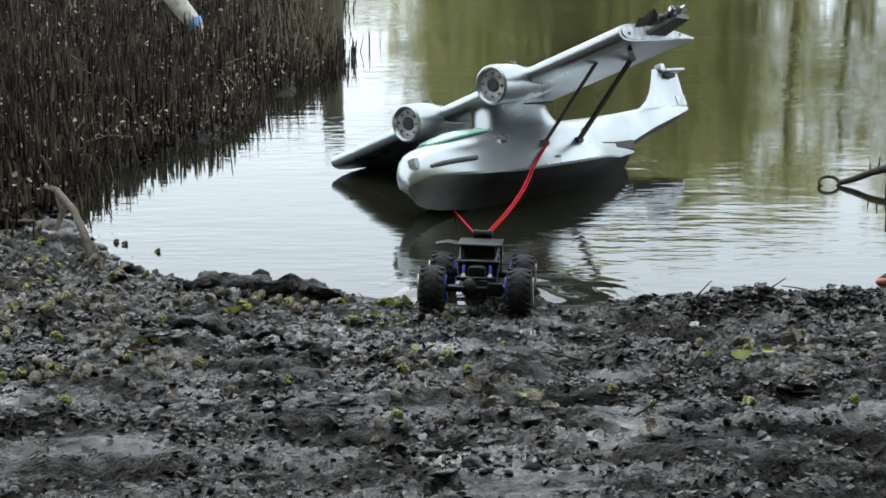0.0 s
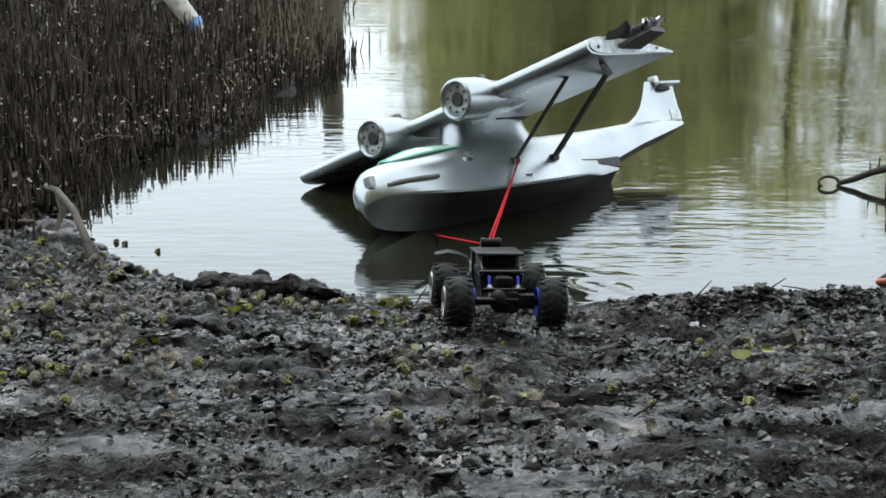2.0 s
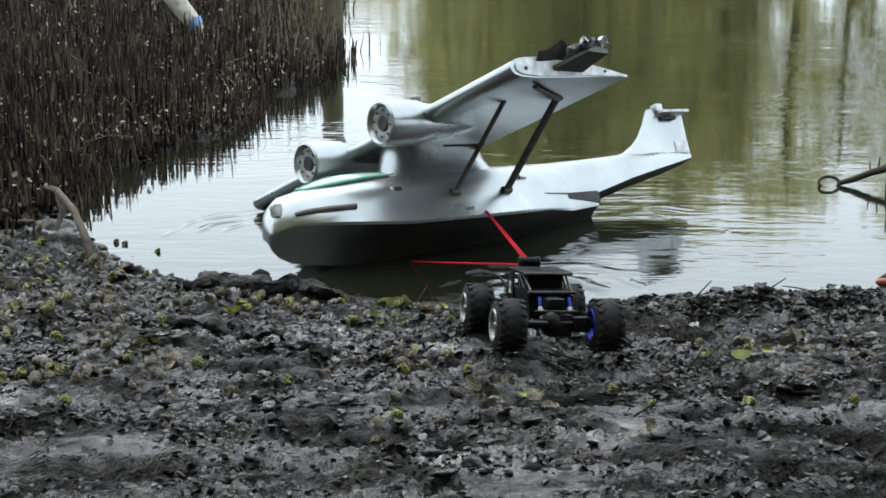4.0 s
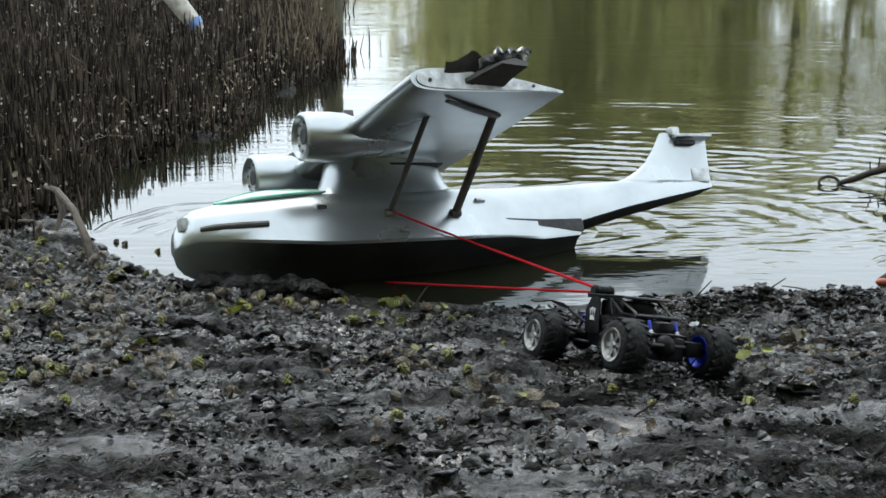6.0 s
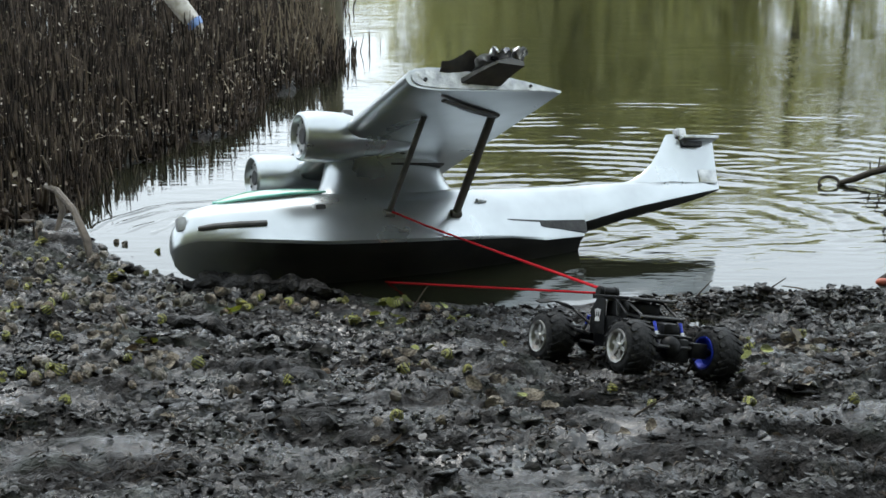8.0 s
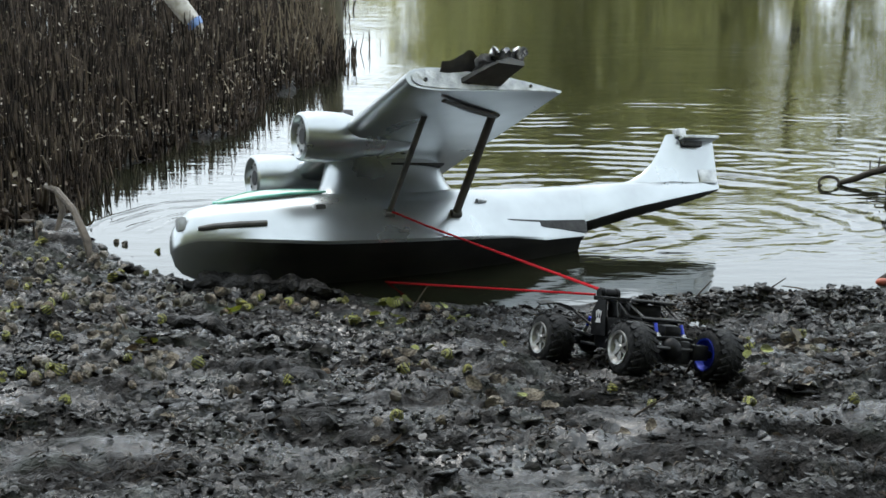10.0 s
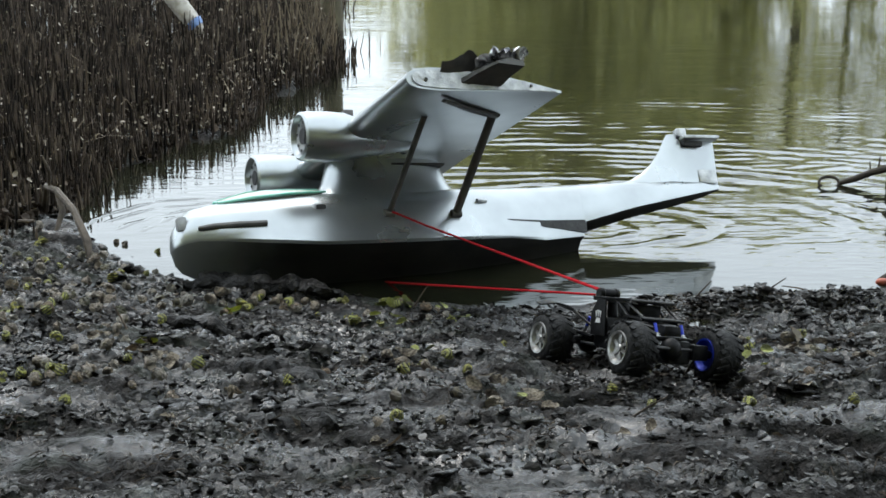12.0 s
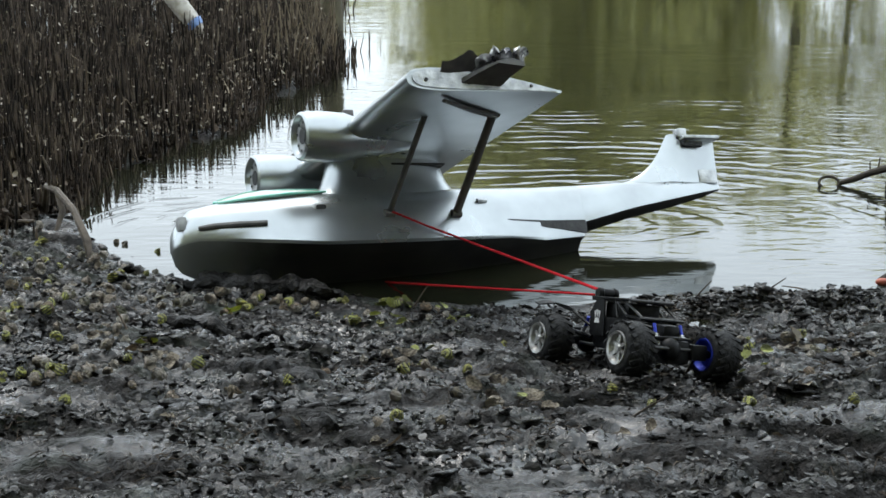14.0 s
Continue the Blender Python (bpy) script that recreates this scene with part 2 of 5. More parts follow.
# ---- ground: one sheet of mud, bank and lagoon bed ----
SHORE = [(-40, 5.4), (-1.6, 5.4), (-1.15, 5.1), (-0.95, 4.66), (-0.71, 4.36), (-0.45, 4.27), (-0.26, 4.22), (-0.06, 4.11), (0.235, 4.09), (0.49, 4.15), (0.67, 4.24), (0.87, 4.19), (1.15, 4.30), (1.6, 4.5), (40, 6)]
EDGE = [(4.6, -1.25), (5.2, -1.2), (5.46, -1.18), (5.85, -1.23), (6.0, -1.19), (6.12, -1.09), (6.43, -1.05), (6.61, -0.97), (6.69, -0.87), (6.91, -0.82), (7.65, -0.83), (7.92, -0.73), (8.2, -0.66), (8.42, -0.58), (8.8, -0.57), (10.5, -0.68), (13, -0.76), (17, -1.6), (24, -6.0), (40, -30)]


def inland(x, y):
    """Metres inside the land; negative over the water."""
    near = lerp_table(SHORE, x) - y
    bank = (lerp_table(EDGE, y) - x) if y > 4.6 else -9.0
    return max(near, bank, y - 42.0)


def rough(x, y, z=0.0):
    return noise.noise(Vector((x, y, z)))


def ground_rise(x, y, s):
    """Mean mud level: a beach that climbs from the water, lower towards the right."""
    if y > 4.7:
        return 0.045 * (1 - math.exp(-s / 0.06)) + 0.02 * min(s, 3.0)
    k = min(1.0, max(0.0, (x - 0.10) / 0.20))
    steady = float(np.interp(s, (0, 0.55, 0.9, 3.0), (0, 0.060, 0.088, 0.15)))
    dip = float(np.interp(s, (0, 0.50, 0.90, 3.0), (0, 0.012, 0.078, 0.15)))
    return (1 - k) * steady + k * dip + 0.004


def ground_height(x, y):
    s = inland(x, y)
    if abs(x) < 4 and y < 14:
        s += 0.05 * rough(x * 5, y * 5, 3) + 0.025 * rough(x * 14, y * 14, 7)
    if s < 0:
        return max(-0.5, 0.22 * s) - 0.004
    z = ground_rise(x, y, s)
    if y > 42:
        z += min(1.5, 0.1 * (y - 42))
    if abs(x) < 2.2 and y < 5.6:
        z -= 0.032 * math.exp(-((x - 0.56) / 0.13) ** 2 - ((y - 3.27) / 0.16) ** 2)
        soft = min(1.0, s / 0.12)
        ridge = math.exp(-((x - 0.85) / 0.35) ** 2 - ((y - 4.1) / 0.10) ** 2)
        lump = 1.0 - 0.75 * min(1.0, max(0.0, 2.2 * rough(x * 3.4 + y, y * 5.6 - 1.5 * x, 31) + 0.35))
        z += soft * (0.010 * rough(x * 4, y * 4) + 0.022 * rough(x * 7 + 2.5 * y, y * 11 - 3 * x, 5) - 0.09 * max(0.0, rough(x * 7 - 2 * y, y * 11 + 3 * x, 21) - 0.17)
                     + lump * (0.022 * (abs(rough(x * 20, y * 34, 9)) - 0.25) + 0.015 * (abs(rough(x * 52, y * 75, 2)) - 0.2) + 0.008 * rough(x * 105, y * 130, 4))
                     + 0.003 * rough(x * 60, y * 110, 12) + 0.030 * ridge * (1 + rough(x * 20, y * 20, 8)))
    elif y < 20 and x < 0:
        z += 0.03 * rough(x * 3, y * 3) + 0.03 * rough(x * 9, y * 9, 4) + 0.02 * rough(x * 24, y * 24, 2) - 0.006
    return z


def axis(fine0, fine1, step, far):
    mid = list(np.arange(fine0, fine1 + 1e-6, step))
    hi, lo, d = [], [], step
    p = fine1
    while p < far:
        d *= 1.08
        p += d
        hi.append(p)
    p, d = fine0, step
    while p > -far:
        d *= 1.08
        p -= d
        lo.append(p)
    return lo[::-1] + mid + hi


def build_ground():
    xs, ys = axis(-1.35, 1.3, 0.0058, 260), axis(2.45, 4.8, 0.0052, 260)
    verts = [(x, y, ground_height(x, y)) for y in ys for x in xs]
    w = len(xs)
    faces = [(j * w + i, j * w + i + 1, (j + 1) * w + i + 1, (j + 1) * w + i) for j in range(len(ys) - 1) for i in range(w - 1)]
    tagged(raw("ground", verts, faces, MUD), "wet dark grey tidal mud sloping into still water", "ground", kind="structure")


def build_water():
    r = 240
    n = 24
    verts = [(-r + 2 * r * i / n, -r + 2 * r * j / n, 0) for j in range(n + 1) for i in range(n + 1)]
    faces = [(j * (n + 1) + i, j * (n + 1) + i + 1, (j + 1) * (n + 1) + i + 1, (j + 1) * (n + 1) + i) for j in range(n) for i in range(n)]
    ob = raw("water", verts, faces, WATER)
    return tagged(ob, "murky green lagoon water reflecting pale sky", "water", kind="structure")


build_ground()
water = build_water()


# ---- flying boat ----
def build_plane():
    root = thing("model_flying_boat", "silver model flying boat with broken wings afloat", "model plane")
    st = [(0.752, -0.080, 0.012, -0.060, 0.012, -0.040), (0.745, -0.105, 0.034, -0.057, 0.034, -0.012), (0.728, -0.125, 0.052, -0.053, 0.052, 0.018),
          (0.70, -0.138, 0.070, -0.050, 0.069, 0.042), (0.64, -0.150, 0.100, -0.058, 0.094, 0.056), (0.53, -0.160, 0.134, -0.072, 0.122, 0.066),
          (0.38, -0.172, 0.160, -0.085, 0.143, 0.080), (0.20, -0.180, 0.173, -0.085, 0.153, 0.091), (0.0, -0.185, 0.170, -0.080, 0.145, 0.097),
          (-0.17, -0.165, 0.128, -0.066, 0.116, 0.101), (-0.30, -0.140, 0.088, -0.064, 0.088, 0.105), (-0.445, -0.085, 0.052, -0.045, 0.060, 0.111),
          (-0.452, -0.034, 0.060, -0.004, 0.056, 0.111), (-0.63, 0.013, 0.048, 0.040, 0.043, 0.122), (-0.80, 0.050, 0.035, 0.074, 0.031, 0.128), (-0.90, 0.076, 0.023, 0.094, 0.020, 0.124), (-0.963, 0.098, 0.008, 0.107, 0.008, 0.116)]
    rings = []
    for x, zk, yc, zc, ym, zd in st:
        h = zd - zc
        half = [(0, zk), (0.5 * yc, zk + 0.62 * (zc - zk)), (0.97 * yc, zc - 0.006), (yc, zc + 0.002), (0.99 * ym, zc + 0.30 * h), (0.90 * ym, zc + 0.58 * h), (0.68 * ym, zc + 0.82 * h), (0.36 * ym, zc + 0.95 * h), (0, zd)]
        rings.append([(x, y, z) for y, z in half] + [(x, -y, z) for y, z in half[-2:0:-1]])
    bm = bmesh.new()
    loft(bm, rings)
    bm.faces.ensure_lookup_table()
    # faces below the chine take the colour with the shade painted in
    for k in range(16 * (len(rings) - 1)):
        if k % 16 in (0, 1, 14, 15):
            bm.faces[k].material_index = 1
    hull = part("hull", bm, (SILVER, HULL_SHADE), root, "silver painted boat hull, its bottom darkened in colour for shade")
    # pylon between hull and wing
    bm = bmesh.new()
    rings = []
    for z, x0, x1, hw in ((0.035, -0.130, 0.400, 0.124), (0.052, -0.110, 0.380, 0.106), (0.066, -0.090, 0.362, 0.094), (0.080, -0.072, 0.346, 0.085), (0.094, -0.058, 0.334, 0.079), (0.112, -0.046, 0.322, 0.074), (0.140, -0.036, 0.310, 0.071), (0.172, -0.03, 0.30, 0.070)):
        c, a = (x0 + x1) / 2, (x1 - x0) / 2
        rings.append([(c + a * math.copysign(abs(math.cos(t)) ** 0.8, math.cos(t)), hw * math.copysign(abs(math.sin(t)) ** 0.75, math.sin(t)), z) for t in (2 * math.pi * k / 36 for k in range(36))])
    loft(bm, rings)
    part("pylon", bm, SILVER, root)
    bm = bmesh.new()
    box(bm, (-0.02, -0.071, 0.150), (0.14, 0.073, 0.156), 0.002)
    part("pylon_gap", bm, DARK, root, "dark gap under the wing")
    # wing centre section
    prof = [(1.0, 0.003), (0.992, 0.014), (0.97, 0.023), (0.93, 0.031), (0.86, 0.037), (0.70, 0.042), (0.45, 0.036), (0.20, 0.020), (0.0, 0.003), (0.0, -0.003), (0.25, -0.008), (0.55, -0.018), (0.80, -0.025), (0.92, -0.024), (0.97, -0.018), (0.992, -0.009)]
    bm = bmesh.new()
    rings = []
    for y in (-0.675, -0.665, -0.4, -0.19, 0.0, 0.19, 0.4, 0.628):
        k = 0.82 if y < -0.67 else 1.0
        te, le = -0.085, 0.335
        rings.append([(te + (le - te) * (0.5 + (u - 0.5) * k), y, 0.172 + 0.022 * u + k * v * 0.9) for u, v in prof])
    loft(bm, rings)
    wing = part("wing", bm, SILVER, root, "silver wing centre section, outer panel torn off")
    bm = bmesh.new()
    loft(bm, [[(-0.085 + 0.42 * (0.5 + (u - 0.5) * 0.93), 0.6285 + 0.003 * s, 0.172 + 0.022 * u + v * 0.75 + 0.001) for u, v in prof] for s in (0, 1)])
    part("end_rib", bm, SCUFF, wing, "scuffed bare end rib")
    for cx, cz, r in ((0.285, 0.192, 0.005), (0.17, 0.193, 0.010), (0.145, 0.197, 0.008), (0.0, 0.184, 0.004)):
        bm = bmesh.new()
        bmesh.ops.create_cone(bm, cap_ends=True, segments=14, radius1=r, radius2=r, depth=0.004, matrix=Matrix.Translation((cx, 0.632, cz)) @ Matrix.Rotation(math.pi / 2, 4, "X"))
        part("spar_hole", bm, DARK, wing)
    # torn, crumpled remains of the outer panel
    bm = bmesh.new()
    loft(bm, [[(x0, y, z0), (x1, y, z0 + 0.006), (x1, y, z1), ((x0 + x1) / 2, y, z1 + 0.008), (x0, y, z1)] for y, x0, x1, z0, z1 in ((0.632, 0.085, 0.190, 0.180, 0.198), (0.67, 0.078, 0.168, 0.190, 0.206), (0.715, 0.058, 0.128, 0.204, 0.216))])
    part("folded_flap", bm, STRUT, wing, "dark folded flap of torn skin", smooth=False)

    def crumple(name, x0, x1, y0, reach, z0, rise, amp, freq, mt, label):
        bm = bmesh.new()
        nx, nz = 22, 10
        grid = []
        for j in range(nz):
            row = []
            for i in range(nx):
                u, v = i / (nx - 1), j / (nz - 1)
                ragged = 1 + 0.28 * noise.noise(Vector((u * 3, x0 * 50, 1))) + 0.10 * noise.noise(Vector((u * 9, x0 * 50, 5)))
                n3 = noise.noise_vector(Vector((u * freq, v * freq * 0.6, x0 * 31)))
                row.append(bm.verts.new((x0 + (x1 - x0) * u + amp * 0.6 * n3.x * v, y0 + reach * v * ragged + amp * n3.y * 0.6, z0 + rise * v * ragged + amp * n3.z * (0.3 + v))))
            grid.append(row)
        for j in range(nz - 1):
            for i in range(nx - 1):
                bm.faces.new((grid[j][i], grid[j][i + 1], grid[j + 1][i + 1], grid[j + 1][i]))
        bmesh.ops.solidify(bm, geom=bm.faces[:], thickness=0.002)
        part(name, bm, mt, wing, label, smooth=False)

    crumple("torn_skin", 0.110, 0.245, 0.612, 0.056, 0.204, 0.034, 0.009, 3.0, STRUT, "dark bent torn wing skin")
    crumple("torn_skin", 0.050, 0.165, 0.640, 0.066, 0.212, 0.028, 0.016, 5.0, FOIL, "dark crushed foil wing skin")
    crumple("torn_skin", 0.040, 0.140, 0.668, 0.048, 0.222, 0.024, 0.020, 8.0, FOIL, "bright crumpled foil skin")
    # fin
    bm = bmesh.new()
    rings = []
    for z, le, te, th in ((0.105, -0.56, -0.963, 0.020), (0.128, -0.655, -0.963, 0.018), (0.15, -0.70, -0.964, 0.016), (0.18, -0.738, -0.965, 0.015), (0.22, -0.772, -0.967, 0.0135), (0.255, -0.795, -0.968, 0.0125), (0.271, -0.806, -0.90, 0.011)):
        c = le - te
        rings.append([(te + c * u, s * th * w, z) for u, w, s in ((1, 0.0, 1), (0.93, 0.6, 1), (0.7, 1, 1), (0.35, 0.75, 1), (0.0, 0.25, 1), (0.0, 0.25, -1), (0.35, 0.75, -1), (0.7, 1, -1), (0.93, 0.6, -1))])
    loft(bm, rings)
    fin = part("tail_fin", bm, SILVER, root)
    bm = bmesh.new()
    box(bm, (-0.968, -0.03, 0.250), (-0.842, 0.042, 0.260), 0.002)
    part("tailplane_stub", bm, SCUFF, fin, "broken pale tailplane stub")
    bm = bmesh.new()
    box(bm, (-0.915, 0.010, 0.230), (-0.848, 0.026, 0.2455), 0.003)
    part("stub_socket", bm, DARK, fin)
    bm = bmesh.new()
    box(bm, (-0.864, -0.004, 0.260), (-0.834, 0.024, 0.286), 0.003)
    part("stub_bracket", bm, SCUFF, fin)
    bm = bmesh.new()
    box(bm, (-0.958, 0.0050, 0.118), (-0.893, 0.0125, 0.160), 0.003)
    part("paint_patch", bm, SCUFF, fin, "bare scraped patch")
    # engines
    for sgn in (1, -1):
        cy, cz = 0.19 * sgn, 0.188
        bm = bmesh.new()
        lathe_x(bm, [(0.430, 0.046), (0.443, 0.050), (0.448, 0.056), (0.443, 0.0625), (0.425, 0.065), (0.37, 0.0655), (0.325, 0.063), (0.30, 0.055), (0.22, 0.048), (0.15, 0.034), (0.09, 0.012), (0.07, 0.002)], cy, cz, 32)
        nac = part("engine_nacelle", bm, SILVER, root)
        bm = bmesh.new()
        lathe_x(bm, [(0.4305, 0.0475), (0.4345, 0.047), (0.4345, 0.028), (0.431, 0.022), (0.4305, 0.004)], cy, cz, 28)
        part("cowl_face", bm, COWL, nac, "grey engine face")
        bm = bmesh.new()
        lathe_x(bm, [(0.4375, 0.021), (0.4385, 0.020), (0.4385, 0.002)], cy, cz, 20)
        part("hub_hole", bm, DARK, nac)
        for k in range(8):
            a = 2 * math.pi * (k + 0.5) / 8
            bm = bmesh.new()
            lathe_x(bm, [(0.4368, 0.0042), (0.4382, 0.004), (0.4382, 0.0004)], cy + 0.037 * math.cos(a), cz + 0.037 * math.sin(a), 10)
            part("bolt_hole", bm, DARK, nac)
        bm = bmesh.new()
        box(bm, (0.290, cy - 0.022, cz + 0.050), (0.318, cy + 0.010, cz + 0.074), 0.006)
        part("exhaust_stub", bm, STRUT, nac)
    # struts
    for sgn in (1,):
        for (a, b, r) in (((0.198, 0.147, -0.006), (0.201, 0.431, 0.168), 0.0085), ((0.0, 0.143, -0.007), (0.014, 0.443, 0.172), 0.0125)):
            bm = bmesh.new()
            tube(bm, [a, Vector(a).lerp(Vector(b), 0.5), b], [r, r * 1.05, r], 10, 0.6)
            s = part("wing_strut", bm, STRUT, root, "dark wing strut")
            bm = bmesh.new()
            tube(bm, [Vector(a) - Vector((0.014, 0, 0)), Vector(a) + Vector((0.014, 0, 0))], 0.011, 10)
            part("strut_foot", bm, STRUT, s)
        bm = bmesh.new()
        tube(bm, [(0.215, 0.575, 0.160), (0.10, 0.500, 0.163), (0.003, 0.440, 0.170)], [0.007, 0.010, 0.013], 8, 0.6)
        part("strut_crossbar", bm, STRUT, root)
    # canopy glazing and trim
    bm = bmesh.new()
    rings = []
    for x, w, z, crown in ((0.622, 0.030, 0.061, 0.004), (0.58, 0.042, 0.066, 0.010), (0.54, 0.050, 0.070, 0.016), (0.49, 0.055, 0.075, 0.017), (0.44, 0.059, 0.079, 0.013), (0.345, 0.059, 0.084, 0.008)):
        rings.append([(x, w, z - 0.010), (x, w * 0.94, z - 0.004), (x, w * 0.45, z + crown), (x, -w * 0.45, z + crown), (x, -w * 0.94, z - 0.004), (x, -w, z - 0.010), (x, 0, z - 0.03)])
    loft(bm, rings)
    can = part("canopy", bm, GLAZE, root, "milky canopy glazing", smooth=False)
    for s in (1, -1):
        bm = bmesh.new()
        tube(bm, [(0.627, 0.031 * s, 0.054), (0.54, 0.052 * s, 0.0625), (0.44, 0.061 * s, 0.0715), (0.335, 0.061 * s, 0.077)], [0.004, 0.005, 0.004, 0.003], 8)
        part("canopy_rail", bm, TEAL, can, "teal canopy edge")
        bm = bmesh.new()
        tube(bm, [(0.622, 0.0135 * s, 0.0655), (0.54, 0.0225 * s, 0.0868), (0.44, 0.0266 * s, 0.0925), (0.345, 0.0266 * s, 0.0925)], 0.002, 6)
        part("canopy_rail", bm, TEAL, can, "teal canopy edge")
    bm = bmesh.new()
    tube(bm, [(0.622, 0.031, 0.054), (0.626, 0.0, 0.064), (0.622, -0.031, 0.054)], 0.004, 8)
    part("canopy_front_band", bm, TEAL, can, "teal canopy front band")
    # slot, nose window, porthole, latch
    bm = bmesh.new()
    tube(bm, [(0.699, 0.0735, -0.024), (0.665, 0.0855, -0.022), (0.60, 0.106, -0.022), (0.53, 0.122, -0.023)], [0.0055, 0.008, 0.008, 0.0075], 8, 1.0)
    part("side_slot", bm, STRUT, hull, "long dark slot")
    bm = bmesh.new()
    box(bm, (0.720, 0.020, -0.022), (0.742, 0.050, 0.014), 0.004)
    part("nose_window", bm, COWL, hull, "grey nose window")
    bm = bmesh.new()
    box(bm, (0.366, 0.112, 0.010), (0.394, 0.1295, 0.024), 0.004)
    port = part("porthole", bm, DARK, hull)
    bm = bmesh.new()
    box(bm, (0.360, 0.110, 0.006), (0.400, 0.1265, 0.028), 0.006)
    part("porthole_rim", bm, SCUFF, port, "pale scuffed rim")
    bm = bmesh.new()
    box(bm, (0.155, 0.158, -0.062), (0.182, 0.1665, -0.055), 0.002)
    part("latch", bm, STRUT, hull)
    # thin raised dark wedge that paints the shade below the tail and at the stern
    bm = bmesh.new()
    loft(bm, [[(x, y0 - 0.02, z0), (x, y0 + 0.003, z0), (x, y1 + 0.003, z1), (x, y1 - 0.02, z1)] for x, y0, z0, y1, z1 in ((-0.17, 0.113, -0.018, 0.113, -0.016), (-0.30, 0.086, -0.034, 0.086, -0.014), (-0.445, 0.0595, -0.043, 0.0595, -0.006), (-0.456, 0.050, -0.040, 0.050, -0.008))])
    part("afterbody_shade", bm, DARK, hull, "dark strip painted for the shade under the tail")
    bm = bmesh.new()
    tube(bm, [(-0.08, 0.118, 0.035), (-0.11, 0.112, 0.036)], 0.006, 8)
    part("hull_lug", bm, SCUFF, hull)
    return root


plane = build_plane()
PLANE_ROWS = [
    (0.0, pose(0.351, 5.704, 0.114, 24.5, -4.0, 230.2)),
    (0.5, pose(0.328, 5.652, 0.114, 24.4, -3.8, 229.9)),
    (1.0, pose(0.302, 5.584, 0.111, 24.5, -3.9, 229.4)),
    (1.5, pose(0.277, 5.504, 0.109, 24.4, -4.0, 228.7)),
    (2.0, pose(0.254, 5.416, 0.108, 24.4, -4.0, 227.5)),
    (2.5, pose(0.227, 5.321, 0.105, 24.5, -4.2, 226.0)),
    (3.0, pose(0.192, 5.186, 0.102, 24.7, -4.4, 224.2)),
    (5.5, pose(-0.020, 4.636, 0.106, 25.6, -4.9, 209.6)),
    (6.0, pose(-0.030, 4.582, 0.108, 26.0, -4.9, 206.8)),
    (6.5, pose(-0.027, 4.575, 0.108, 26.1, -4.9, 205.3)),
    (7.5, pose(-0.026, 4.570, 0.109, 26.2, -4.9, 205.3)),
    (14.0, pose(-0.025, 4.570, 0.109, 26.2, -4.9, 205.3)),
]


# ---- remote-controlled crawler ----
def lug_mesh():
    bm = bmesh.new()
    box(bm, (-0.004, -0.014, -0.0045), (0.0010, 0.014, 0.0045), 0.001)
    return finish(bm, "tread_lug", TYRE, smooth=False)


LUG = lug_mesh()


def build_wheel(root, x, y, side):
    bm = bmesh.new()
    r, w = 0.0552, 0.0315
    lathe_y(bm, [(-w, 0.034), (-w, 0.044), (-w * 0.86, 0.0505), (-w * 0.5, r), (0, r + 0.001), (w * 0.5, r), (w * 0.86, 0.0505), (w, 0.044), (w, 0.034), (w * 0.7, 0.031), (-w * 0.7, 0.031)], 40, close=False)
    tyre = part("wheel", bm, TYRE, root, "muddy black rubber tyre")
    for k in range(18):
        a = 2 * math.pi * k / 18
        for s in (1, -1):
            lug = new("tread_lug", LUG)
            lug.parent = tyre
            lug.matrix_basis = Matrix.Rotation(a + s * 0.09, 4, "Y") @ Matrix.Translation((r, s * 0.016, 0)) @ Matrix.Rotation(s * 0.45, 4, "X")
    bm = bmesh.new()
    lathe_y(bm, [(side * 0.014, 0.003), (side * 0.014, 0.010), (side * 0.022, 0.012), (side * 0.024, 0.024), (side * 0.033, 0.029), (side * 0.035, 0.034), (side * 0.030, 0.035), (side * 0.010, 0.033)], 30, close=False)
    part("rim", bm, RIM, tyre, "dull silver rim")
    bm = bmesh.new()
    lathe_y(bm, [(-side * 0.016, 0.006), (-side * 0.022, 0.024), (-side * 0.034, 0.031), (-side * 0.0345, 0.034), (-side * 0.010, 0.0335)], 30, close=False)
    part("inner_rim", bm, BLUE, tyre, "blue inner rim")
    bm = bmesh.new()
    lathe_y(bm, [(side * 0.012, 0.008), (side * 0.028, 0.008), (side * 0.031, 0.005), (side * 0.031, 0.001)], 6)
    part("hub_nut", bm, STEEL, tyre)
    for k in range(6):
        a = math.pi * k / 3
        bm = bmesh.new()
        m = Matrix.Rotation(a, 4, "Y") @ Matrix.Translation((0.018, side * 0.0245, 0)) @ Matrix.Diagonal((0.022, 0.006, 0.008, 1))
        bmesh.ops.create_cube(bm, size=1, matrix=m)
        part("spoke", bm, RIM, tyre)
    return tyre, (x, y, 0.057)


